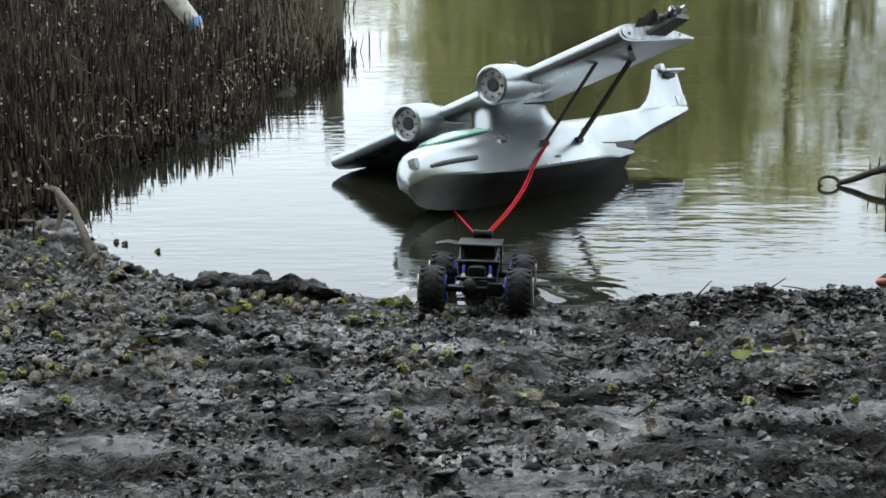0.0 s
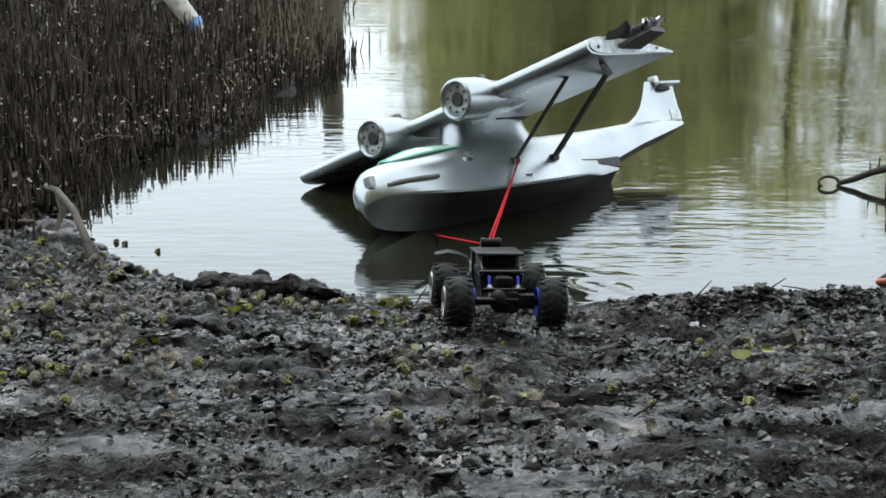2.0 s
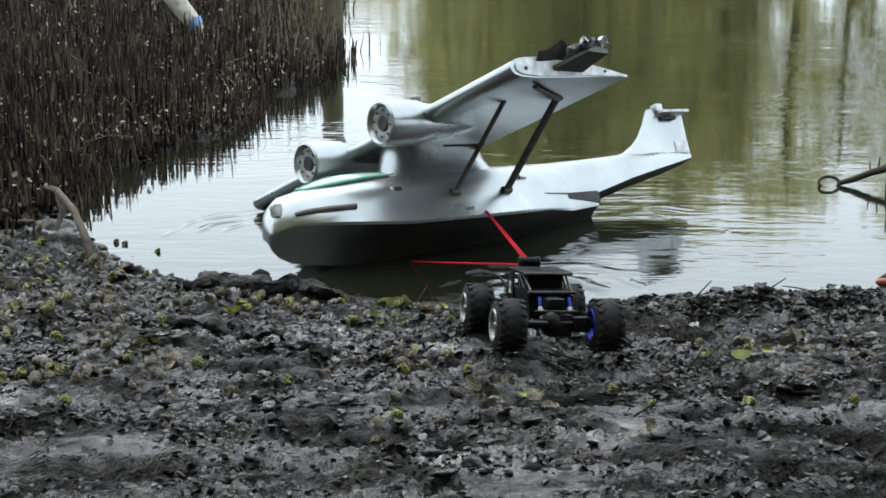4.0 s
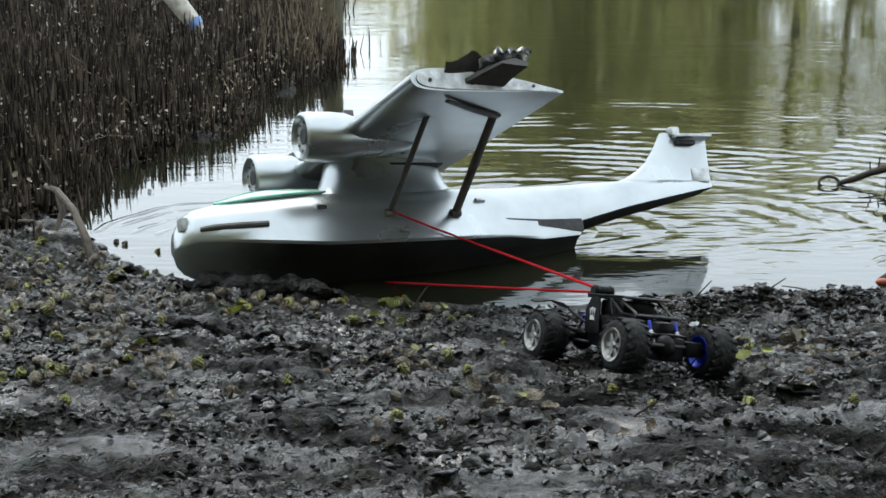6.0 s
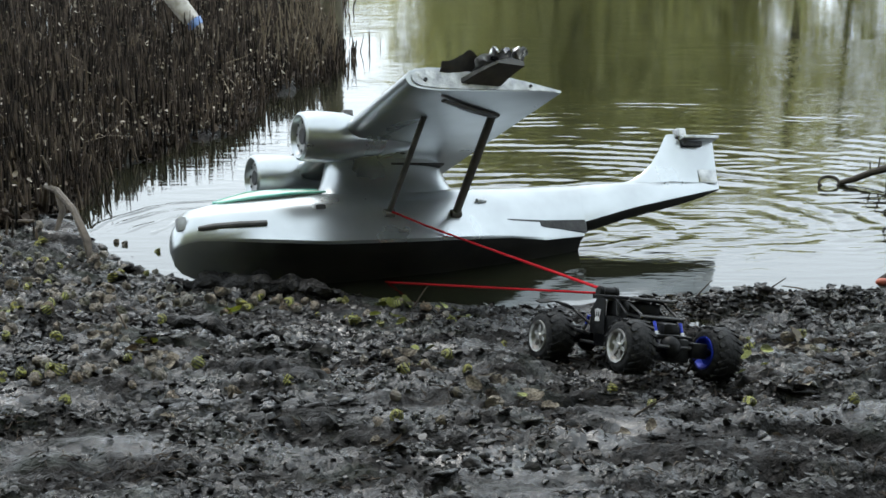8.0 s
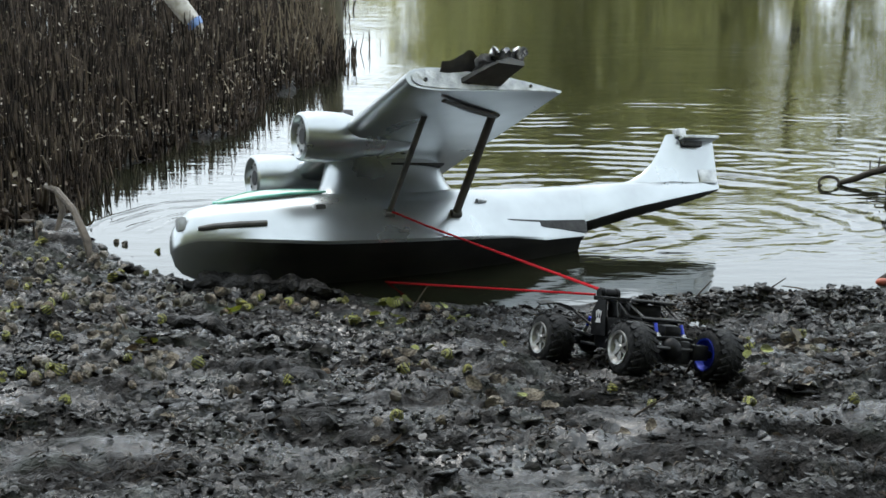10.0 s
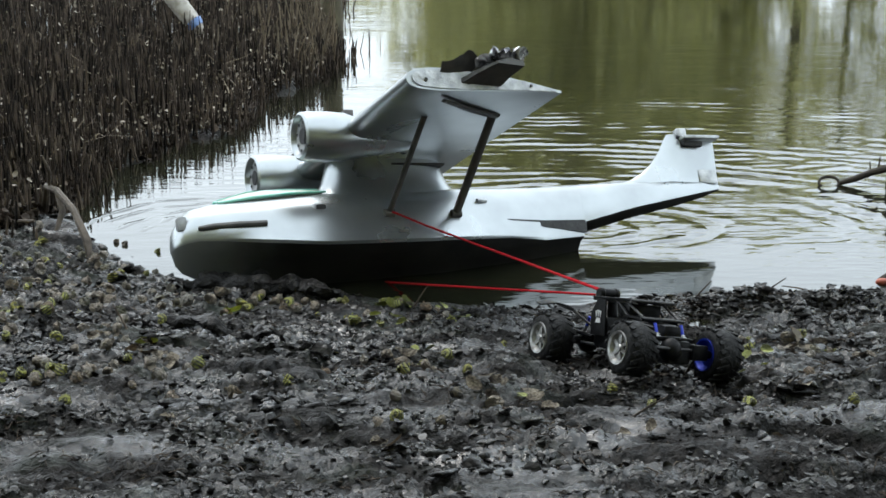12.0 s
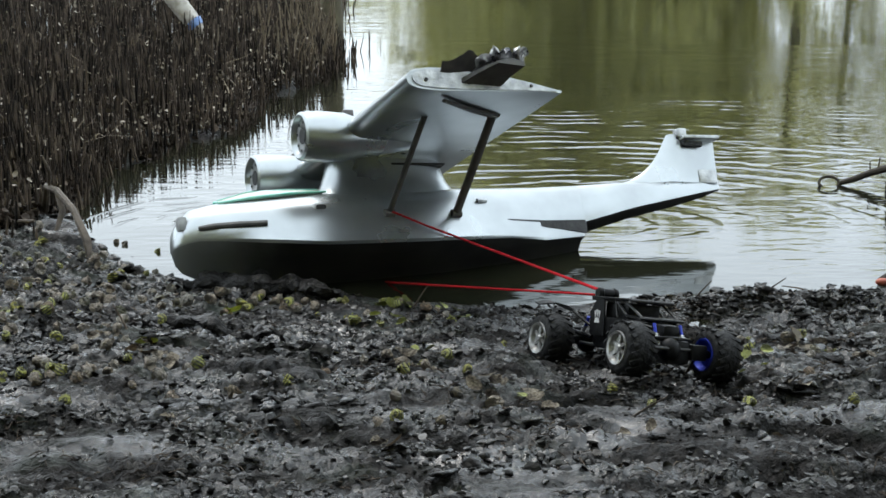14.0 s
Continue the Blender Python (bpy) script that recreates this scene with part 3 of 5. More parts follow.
def build_crawler():
    root = thing("rc_crawler", "small black radio-controlled rock crawler with muddy tyres", "toy car")
    wheels = [build_wheel(root, x, y, 1 if y > 0 else -1) for x in (-0.16, 0.16) for y in (-0.105, 0.105)]
    for x in (-0.16, 0.16):
        bm = bmesh.new()
        tube(bm, [(x, -0.085, 0.058), (x, -0.03, 0.060), (x, 0.03, 0.060), (x, 0.085, 0.058)], [0.009, 0.010, 0.010, 0.009], 10)
        ax = part("axle", bm, BODY, root)
        bm = bmesh.new()
        bmesh.ops.create_uvsphere(bm, u_segments=16, v_segments=10, radius=0.027, matrix=Matrix.Translation((x, 0.012, 0.060)) @ Matrix.Diagonal((1.0, 0.9, 1.0, 1)))
        part("differential", bm, BODY, ax)
        sg = -1 if x < 0 else 1
        bm = bmesh.new()
        tube(bm, [(x + sg * 0.018, -0.066, 0.064), (x + sg * 0.018, 0.066, 0.064)], 0.0035, 8)
        part("steering_link", bm, BARE, ax, "dark grey steering link")
        for y in (-0.032, 0.032):
            bm = bmesh.new()
            tube(bm, [(x, y, 0.062), (x * 0.85, y, 0.094)], 0.0034, 8)
            sh = part("shock_rod", bm, STEEL, root, "bare steel damper rod")
            bm = bmesh.new()
            tube(bm, [(x * 0.855, y, 0.093), (x * 0.80, y, 0.112)], 0.0036, 10)
            part("shock_body", bm, BLUE, sh, "blue damper body")
            bm = bmesh.new()
            tube(bm, [(x * (0.985 - 0.105 * k / 40), y + 0.0065 * math.cos(k * 1.0), 0.066 + 0.024 * k / 40 + 0.0065 * 0.4 * math.sin(k * 1.0)) for k in range(41)], 0.0012, 5)
            part("coil_spring", bm, STEEL, sh)
    # gearbox and motor hung between the rear wheels, and the skirts below the tub
    bm = bmesh.new()
    box(bm, (-0.178, -0.030, 0.032), (-0.105, 0.026, 0.082), 0.010)
    box(bm, (-0.150, -0.022, 0.078), (-0.100, 0.022, 0.112), 0.012)
    part("gearbox", bm, BODY, root, "black gearbox and motor")
    for sy in (-1, 1):
        bm = bmesh.new()
        prism(bm, [(-0.092, 0.060), (-0.098, 0.116), (0.040, 0.116), (0.080, 0.090), (0.080, 0.050), (-0.02, 0.046)], sy * 0.040, sy * 0.044)
        part("body_skirt", bm, BODY, root)
    # bent plate over the winch-end wheel
    bm = bmesh.new()
    loft(bm, [[(x0, y, z), (x1, y, z + 0.004), (x1, y, z + 0.007), (x0, y, z + 0.003)] for y, x0, x1, z in ((0.046, 0.165, 0.205, 0.120), (0.070, 0.160, 0.215, 0.130), (0.095, 0.165, 0.215, 0.134), (0.128, 0.180, 0.200, 0.128))])
    part("fender_plate", bm, BODY, root, "thin bent black fender plate")
    bm = bmesh.new()
    tube(bm, [(0.095, 0.030, 0.085), (0.165, 0.050, 0.121)], 0.003, 7)
    part("fender_stay", bm, BODY, root)
    bm = bmesh.new()
    box(bm, (-0.115, -0.028, 0.055), (0.115, 0.028, 0.085), 0.006)
    part("chassis", bm, BODY, root)
    for y in (-0.036, 0.036):
        for s in (-1, 1):
            bm = bmesh.new()
            tube(bm, [(0.02 * s, y * 0.8, 0.050), (0.15 * s, y, 0.056)], 0.0035, 8)
            part("suspension_link", bm, BARE, root)
    # cab shell
    bm = bmesh.new()
    rings = []
    for z, x0, x1, hw in ((0.078, -0.10, 0.095, 0.046), (0.112, -0.095, 0.085, 0.050), (0.116, -0.06, 0.082, 0.050)):
        rings.append([(x0, -hw, z), (x0 + 0.01, -hw - 0.003, z), (x1 - 0.02, -hw, z), (x1, -hw * 0.7, z), (x1, hw * 0.7, z), (x1 - 0.02, hw, z), (x0 + 0.01, hw + 0.003, z), (x0, hw, z)])
    loft(bm, rings)
    cab = part("cab_tub", bm, BODY, root)
    for s in (-1, 1):
        bm = bmesh.new()
        prism(bm, [(0.085, 0.075), (0.088, 0.125), (0.066, 0.152), (0.035, 0.152), (0.028, 0.075)], s * 0.0505, s * 0.0535)
        pn = part("side_panel", bm, BODY, root, "black side panel")
        bm = bmesh.new()
        for q in range(3):
            prism(bm, [(0.050 + 0.008 * q, 0.112), (0.054 + 0.008 * q, 0.130 - 0.003 * abs(q - 1)), (0.047 + 0.008 * q, 0.128)], s * 0.0538, s * 0.0548)
        prism(bm, [(0.048, 0.102), (0.068, 0.102), (0.064, 0.112), (0.052, 0.112)], s * 0.0538, s * 0.0548)
        part("emblem", bm, WHITE, pn, "plain white emblem")
        # cage tubes
        for pts in ([(-0.10, 0.044 * s, 0.122), (-0.035, 0.046 * s, 0.152), (0.05, 0.046 * s, 0.1545), (0.085, 0.046 * s, 0.120)], [(-0.01, 0.046 * s, 0.118), (0.0, 0.046 * s, 0.1535)], [(0.0, 0.046 * s, 0.153), (-0.05, 0.046 * s, 0.120)]):
            bm = bmesh.new()
            tube(bm, pts, 0.0028, 8)
            part("cage_tube", bm, BARE, root)
    bm = bmesh.new()
    box(bm, (-0.063, -0.055, 0.1545), (0.085, 0.055, 0.1590), 0.0015)
    part("roof_plate", bm, BODY, root)
    bm = bmesh.new()
    tube(bm, [(-0.064, -0.055, 0.1555), (-0.064, 0.055, 0.1555)], 0.0034, 8)
    part("roof_edge", bm, BARE, root, "worn grey roof edge")
    # added filler block: stands in for the dark inside the cab windows
    bm = bmesh.new()
    box(bm, (-0.040, -0.040, 0.114), (0.050, 0.040, 0.149), 0.006)
    part("cab_interior", bm, BODY, root, "black block filling the cab to darken its interior")
    bm = bmesh.new()
    loft(bm, [[(-0.108, y, 0.116), (-0.106, y, 0.120), (-0.05, y, 0.125), (-0.05, y, 0.121)] for y in (-0.052, 0.052)])
    hood = part("hood_plate", bm, BODY, root)
    bm = bmesh.new()
    tube(bm, [(-0.107, -0.053, 0.120), (-0.107, 0.053, 0.120)], 0.003, 8)
    part("hood_edge", bm, BARE, hood, "worn grey hood edge")
    bm = bmesh.new()
    box(bm, (-0.105, -0.026, 0.082), (-0.075, 0.026, 0.106), 0.005)
    part("motor_box", bm, BODY, root)
    bm = bmesh.new()
    box(bm, (-0.185, -0.066, 0.044), (-0.150, -0.028, 0.076), 0.004)
    part("servo", bm, BODY, root)
    # winch drum on the roof
    bm = bmesh.new()
    lathe_y(bm, [(-0.025, 0.010), (-0.022, 0.013), (-0.016, 0.0135), (-0.014, 0.0115), (0.014, 0.0115), (0.016, 0.0135), (0.022, 0.013), (0.025, 0.010), (0.025, 0.001)], 20)
    bmesh.ops.translate(bm, verts=bm.verts[:], vec=(0.112, 0, 0.166))
    wi = part("winch_drum", bm, BODY, root, "small black winch drum")
    bm = bmesh.new()
    box(bm, (0.070, -0.028, 0.150), (0.128, 0.028, 0.157), 0.002)
    part("winch_base", bm, BODY, wi)
    # bumpers
    for x, s in ((0.19, 1), (-0.15, -1)):
        bm = bmesh.new()
        tube(bm, [(x * 0.6, -0.03, 0.07), (x, -0.045, 0.082), (x + 0.02 * s, 0, 0.084), (x, 0.045, 0.082), (x * 0.6, 0.03, 0.07)], 0.005, 8)
        part("bumper", bm, BODY, root)
    return root, wheels


crawler, crawler_wheels = build_crawler()


def car(t, x, y, z, lean, roll=0.0, nose=0.0):
    """Crawler pose; lean: degrees that its winch end points left of straight away."""
    return (t, pose(x, y, z, roll, -nose, 90 + lean))


CAR_ROWS = [
    car(0.0, 0.090, 4.125, 0.002, -4.4, 1, -7.5), car(0.5, 0.081, 4.06, 0.012, 0.0, 0.5, -8), car(1.0, 0.093, 3.985, 0.024, 2.2, 1, -8), car(1.5, 0.107, 3.905, 0.037, 4.0, 1.8, -8),
    car(2.0, 0.123, 3.835, 0.048, 5.5, 1.6, -8), car(2.5, 0.143, 3.755, 0.058, 6.5, 1.5, -8), car(3.0, 0.156, 3.68, 0.068, 2.0, 1.5, -8), car(3.2, 0.151, 3.66, 0.070, 1.0, 1.5, -8),
    car(4.2, 0.225, 3.55, 0.062, 14.0, 4, -9), car(5.3, 0.304, 3.445, 0.039, 26.5, 11.5, -11), car(5.5, 0.351, 3.447, 0.039, 27.0, 11.5, -11), car(6.0, 0.384, 3.45, 0.038, 27.0, 11.5, -11),
    car(6.5, 0.393, 3.45, 0.037, 27.0, 11.5, -11), car(8.2, 0.395, 3.448, 0.036, 27.0, 11.5, -11), car(10.3, 0.397, 3.446, 0.033, 27.0, 11.5, -11), car(14.0, 0.394, 3.446, 0.033, 27.0, 11.5, -11)]


def spin(t):
    """Degrees that the wheels have turned, backwards over the mud, until they stop."""
    s = min(t, 8.0)
    tail = min(max(t - 8.0, 0.0), 2.0)
    return -(250 * s + 250 * (tail - tail * tail / 4))


def at_time(rows, t):
    """Pose on a row of poses, blended between rows."""
    for (t0, m0), (t1, m1) in zip(rows, rows[1:]):
        if t <= t1:
            f = (t - t0) / (t1 - t0)
            q = m0.to_quaternion().slerp(m1.to_quaternion(), f)
            return Matrix.Translation(m0.translation.lerp(m1.translation, f)) @ q.to_matrix().to_4x4()
    return rows[-1][1]


# ---- mud clods, shells, roots, branches ----
def ico():
    bm = bmesh.new()
    bmesh.ops.create_icosphere(bm, subdivisions=2, radius=1.0)
    v = np.array([p.co[:] for p in bm.verts])
    f = np.array([[q.index for q in fa.verts] for fa in bm.faces])
    bm.free()
    return v, f


def rot_z(a):
    c, s = math.cos(a), math.sin(a)
    return np.array([[c, -s, 0], [s, c, 0], [0, 0, 1.0]])


def scatter_lumps(name, spots, material, rng, flat=(0.35, 0.9), label="", category=""):
    """Angular lumps joined into one mesh; spots are (x, y, size)."""
    v0, f0 = ico()
    vs, fs, k = [], [], 0
    for x, y, size in spots:
        sc = size * np.array([rng.uniform(0.7, 1.5), rng.uniform(0.5, 1.0), rng.uniform(*flat)])
        swell = rng.normal(0, 1.3, (3, 3))
        v = v0 * (1 + 0.20 * np.sin(v0 @ swell * 2.2 + rng.uniform(0, 6.28, 3)).sum(1, keepdims=True) + 0.26 * (rng.random((len(v0), 1)) - 0.5)) * sc
        tilt = rng.uniform(-0.6, 0.6)
        ct, s_t = math.cos(tilt), math.sin(tilt)
        v = v @ np.array([[1, 0, 0], [0, ct, -s_t], [0, s_t, ct]]).T @ rot_z(rng.uniform(0, 6.28)).T
        z = ground_height(x, y)
        vs.append(v + (x, y, z + 0.15 * size))
        fs.append(f0 + k)
        k += len(v0)
    ob = raw(name, np.concatenate(vs).tolist(), np.concatenate(fs).tolist(), material)
    return tagged(ob, label, category, kind="stuff")


def build_clods():
    rng = np.random.default_rng(3)
    crumbs, flakes = [], []
    while len(crumbs) + len(flakes) < 12000:
        y = 2.5 + 2.2 * rng.random() ** 1.15
        x = rng.uniform(-0.30, 0.30) * (y + 0.4)
        s = inland(x, y)
        if s < -0.02:
            continue
        heap = rough(x * 4, y * 6, 11) + 0.5 * rough(x * 12, y * 18, 13)
        if rng.random() > (0.18 + 1.5 * heap) * (1.0 if y > 3.1 else 0.55):
            continue
        if rng.random() < 0.45:
            crumbs.append((x, y, 0.0025 + 0.006 * rng.random() ** 3 + (0.005 if s < 0.16 and x > 0.2 and rng.random() < 0.25 else 0)))
        else:
            flakes.append((x, y, 0.003 + 0.007 * rng.random() ** 2.5))
    scatter_lumps("mud_clods", crumbs, CLOD, rng, (0.25, 0.7), "wet black mud crumbs strewn over the shore", "mud")
    scatter_lumps("mud_flakes", flakes, CLOD, rng, (0.10, 0.30), "thin wet flakes of mud and rotten leaf", "mud")
    # larger humps and a low ridge at the water's edge
    big = [(rng.uniform(-0.95, 0.9), rng.uniform(2.7, 4.0), rng.uniform(0.008, 0.016)) for _ in range(90)]
    peat = [(-0.64 + 0.40 * u + rng.normal(0, 0.01), 4.19 - 0.08 * u + rng.normal(0, 0.018), rng.uniform(0.010, 0.022)) for u in np.linspace(0, 1, 64)]
    big += [(rng.uniform(0.42, 1.15), rng.normal(4.08, 0.06), rng.uniform(0.006, 0.015)) for _ in range(420)]
    for cx, cy, spread, n in ((-0.30, 3.05, 0.045, 22), (-0.19, 3.06, 0.03, 12), (-0.28, 3.46, 0.05, 16), (-0.1, 3.40, 0.03, 8), (0.72, 3.25, 0.05, 18), (0.95, 3.35, 0.06, 20), (0.1, 2.95, 0.03, 8), (-0.62, 3.55, 0.06, 22), (0.05, 2.72, 0.08, 16), (0.95, 3.75, 0.07, 24)):
        big += [(rng.normal(cx, spread), rng.normal(cy, spread * 0.6), rng.uniform(0.008, 0.020)) for _ in range(n)]
    big += [(-1.16 + 0.45 * u + rng.normal(0, 0.035), 5.02 - 0.66 * u + rng.normal(0, 0.04), rng.uniform(0.007, 0.020)) for u in rng.random(90)]
    for cx, cy in ((-0.936, 4.79), (-0.811, 4.46), (-0.853, 4.25), (-0.827, 4.66), (-0.957, 5.08), (-0.70, 4.40)):
        big += [(rng.normal(cx, 0.03), rng.normal(cy, 0.03), rng.uniform(0.012, 0.024)) for _ in range(6)]
    scatter_lumps("mud_lumps", big, CLOD, rng, (0.22, 0.55), "dark wet lumps of mud along the waterline", "mud")
    scatter_lumps("peat_lumps", peat, PEAT, rng, (0.4, 0.8), "black lumps of peat along the waterline", "mud")


def shell_mesh(name, material):
    """A globular snail shell: a coiled body whorl, a low spire and a dark flared mouth."""
    bm = bmesh.new()
    turns, steps, ring = 2.2, 26, 9
    rings = []
    for i in range(steps + 1):
        u = i / steps
        a = 2 * math.pi * turns * u
        r = 0.78 * math.exp(-2.9 * (1 - u))
        c = Vector((0.32 * r * math.cos(a), 0.32 * r * math.sin(a), 0.80 - 1.05 * u ** 1.5))
        d = Vector((math.cos(a), math.sin(a), 0))
        rings.append([c + r * (1.05 * math.cos(b) * d + Vector((0, 0, math.sin(b)))) for b in (2 * math.pi * k / ring for k in range(ring))])
    loft(bm, rings)
    return finish(bm, name, material)


def muddy(name, pale, tint, dark, stripe=0.0, mud=0.5):
    """Shell colour that differs from shell to shell, with dark bands and dried mud over it."""
    m = mat(name, pale, 0.35, color2=[c * 0.6 for c in pale], scale=3.0, bump=0.04, bump_scale=6, rough2=0.6)
    n, l = m.node_tree.nodes, m.node_tree.links
    b = n["Principled BSDF"]
    src = b.inputs["Base Color"].links[0].from_socket
    tc = n.new("ShaderNodeTexCoord")
    oi = n.new("ShaderNodeObjectInfo")

    def mix(fac, a, c):
        x = n.new("ShaderNodeMix")
        x.data_type = "RGBA"
        l.new(fac, x.inputs[0])
        l.new(a, x.inputs[6])
        x.inputs[7].default_value = (*c, 1)
        return x.outputs[2]

    def ramp(fac, p0, p1, top):
        r = n.new("ShaderNodeMapRange")
        r.inputs[1].default_value, r.inputs[2].default_value, r.inputs[4].default_value = p0, p1, top
        l.new(fac, r.inputs[0])
        return r.outputs[0]

    src = mix(oi.outputs["Random"], src, tint)
    if stripe:
        wv = n.new("ShaderNodeTexWave")
        wv.bands_direction = "Z"
        wv.inputs["Scale"].default_value, wv.inputs["Distortion"].default_value = 0.9, 3.5
        l.new(tc.outputs["Object"], wv.inputs["Vector"])
        src = mix(ramp(wv.outputs["Fac"], 0.42, 0.58, stripe), src, dark)
    nz = n.new("ShaderNodeTexNoise")
    nz.noise_dimensions = "4D"
    nz.inputs["Scale"].default_value, nz.inputs["Detail"].default_value = 1.1, 4
    l.new(tc.outputs["Object"], nz.inputs["Vector"])
    sc = n.new("ShaderNodeMath")
    sc.operation = "MULTIPLY"
    sc.inputs[1].default_value = 60
    l.new(oi.outputs["Random"], sc.inputs[0])
    l.new(sc.outputs[0], nz.inputs["W"])
    l.new(mix(ramp(nz.outputs["Fac"], 0.48, 0.60, mud), src, (0.022, 0.020, 0.016)), b.inputs["Base Color"])
    return m


def build_snails():
    rng = random.Random(8)
    kinds = [
        (shell_mesh("pale_shell", muddy("pale_shell", (0.50, 0.455, 0.38), (0.33, 0.25, 0.17), (0.16, 0.14, 0.10), 0.4, 0.45)), "pale grey muddy snail shell lying on the mud"),
        (shell_mesh("striped_shell", muddy("striped_shell", (0.52, 0.48, 0.05), (0.36, 0.38, 0.06), (0.03, 0.03, 0.012), 0.85, 0.35)), "yellow and black striped snail shell on the mud"),
        (shell_mesh("dark_shell", muddy("dark_shell", (0.16, 0.16, 0.08), (0.24, 0.15, 0.08), (0.03, 0.03, 0.02), 0.5, 0.6)), "dark olive wet snail shell on the mud"),
    ]
    # x, y, spread in x and y, count, weights of pale, striped and dark
    beds = [(-0.92, 3.98, 0.17, 0.13, 48, 6, 2, 2), (-1.0, 4.40, 0.17, 0.20, 66, 5, 2, 3), (-0.85, 3.62, 0.16, 0.13, 34, 6, 3, 2), (-0.42, 4.02, 0.13, 0.06, 30, 4, 4, 2),
            (-0.14, 4.06, 0.06, 0.03, 9, 1, 6, 1), (-0.20, 3.82, 0.05, 0.04, 6, 1, 4, 1), (-0.02, 3.36, 0.05, 0.04, 12, 4, 3, 0), (-0.72, 3.22, 0.12, 0.06, 40, 7, 3, 1), (-0.98, 3.7, 0.10, 0.12, 26, 6, 3, 1), (-0.36, 3.93, 0.12, 0.05, 16, 4, 3, 2), (0.0, 3.85, 0.07, 0.07, 7, 5, 1, 0),
            (0.62, 3.60, 0.18, 0.10, 14, 2, 5, 2), (0.06, 2.95, 0.12, 0.10, 6, 2, 1, 4), (0.18, 3.12, 0.12, 0.06, 6, 3, 1, 3), (0.45, 3.05, 0.35, 0.25, 8, 2, 3, 2), (-0.45, 3.2, 0.35, 0.3, 14, 2, 2, 4), (0.86, 3.66, 0.09, 0.06, 7, 4, 3, 1)]
    for bx, by, sx, sy, count, *wt in beds:
        for _ in range(round(0.75 * count)):
            x, y = rng.gauss(bx, sx), rng.gauss(by, sy)
            if inland(x, y) < 0.02:
                continue
            k = rng.choices((0, 1, 2), wt)[0]
            me, label = kinds[k]
            r = rng.uniform(0.0140, 0.0240)
            ob = new("snail_shell", me)
            ob.matrix_world = pose(x, y, ground_height(x, y) + 0.62 * r, rng.uniform(-60, 60), rng.uniform(-60, 60), rng.uniform(0, 360)) @ Matrix.Diagonal((r, r * 0.92, r * 0.85, 1))
            tagged(ob, label, "shell", "snail shells on the mud")
    for x, y, k in ((-0.954, 4.817, 0), (-0.811, 4.696, 1), (-0.92, 4.79, 2), (-0.80, 4.44, 1), (-0.775, 4.45, 2)):
        ob = new("snail_shell", kinds[k][0])
        ob.matrix_world = pose(x, y, 0.006, 30, 40, 70 * k) @ Matrix.Diagonal((0.013, 0.012, 0.012, 1))
        tagged(ob, "muddy snail shell lying in the shallow water", "shell", "snail shells in the shallows")
    bm = bmesh.new()
    pts, rad = [], []
    for i in range(61):
        u = i / 60
        pts.append((-0.66 + 0.40 * u, 4.200 - 0.075 * u + 0.016 * noise.noise(Vector((u * 6, 1, 2))), 0.034 + 0.012 * noise.noise(Vector((u * 7, 5, 2)))))
        rad.append((0.031 + 0.016 * noise.noise(Vector((u * 11, 3, 8)))) * min(1.0, 0.3 + 4 * u, 0.3 + 4 * (1 - u)))
    tube(bm, pts, rad, 18, 1.0)
    for v in bm.verts:
        v.co += 0.010 * noise.noise_vector(v.co * 30) + 0.006 * noise.noise_vector(v.co * 90)
    tagged(part("mud_ridge", bm, PEAT), "low black ridge of peat along the waterline", "mud")
    # low smears in the ridge's black material further up the shore
    for x0, y0, x1, y1, r in ((-0.70, 3.70, -0.34, 3.64, 0.024), (-0.44, 3.27, -0.22, 3.22, 0.034), (-0.40, 2.93, -0.14, 2.91, 0.022), (0.76, 3.46, 0.98, 3.42, 0.030), (-0.30, 3.60, -0.02, 3.57, 0.018), (0.58, 3.74, 0.90, 3.80, 0.026)):
        bm = bmesh.new()
        pts, rad = [], []
        for i in range(61):
            u = i / 60
            x = x0 + (x1 - x0) * u
            y = y0 + (y1 - y0) * u + 0.03 * noise.noise(Vector((u * 4, x0 * 9, 3)))
            pts.append((x, y, ground_height(x, y)))
            rad.append(r * (1 + 0.7 * noise.noise(Vector((u * 7, x0 * 9, 6)))) * min(1.0, 0.2 + 3 * u, 0.2 + 3 * (1 - u)))
        tube(bm, pts, rad, 18, 0.55)
        for v in bm.verts:
            v.co += 0.010 * noise.noise_vector(v.co * 26) + 0.005 * noise.noise_vector(v.co * 90)
        tagged(part("mud_ridge", bm, PEAT), "low black smear on the mud", "mud")
    # two dark rounded stones at the edge, and a shell bobbing in the shallows
    for x, y, r in ((-0.552, 4.190, 0.020), (-0.468, 4.205, 0.023)):
        bm = bmesh.new()
        bmesh.ops.create_icosphere(bm, subdivisions=3, radius=1)
        for v in bm.verts:
            v.co *= 1 + 0.42 * noise.noise(v.co * 1.3 + Vector((x * 40, 0, 0)))
        ob = new("stone", finish(bm, "stone", PEAT))
        ob.matrix_world = pose(x, y, 0.042 + 0.4 * r) @ Matrix.Diagonal((r, r, r * 0.95, 1))
        tagged(ob, "dark wet rounded stone at the water's edge", "stone", "stones at the edge")


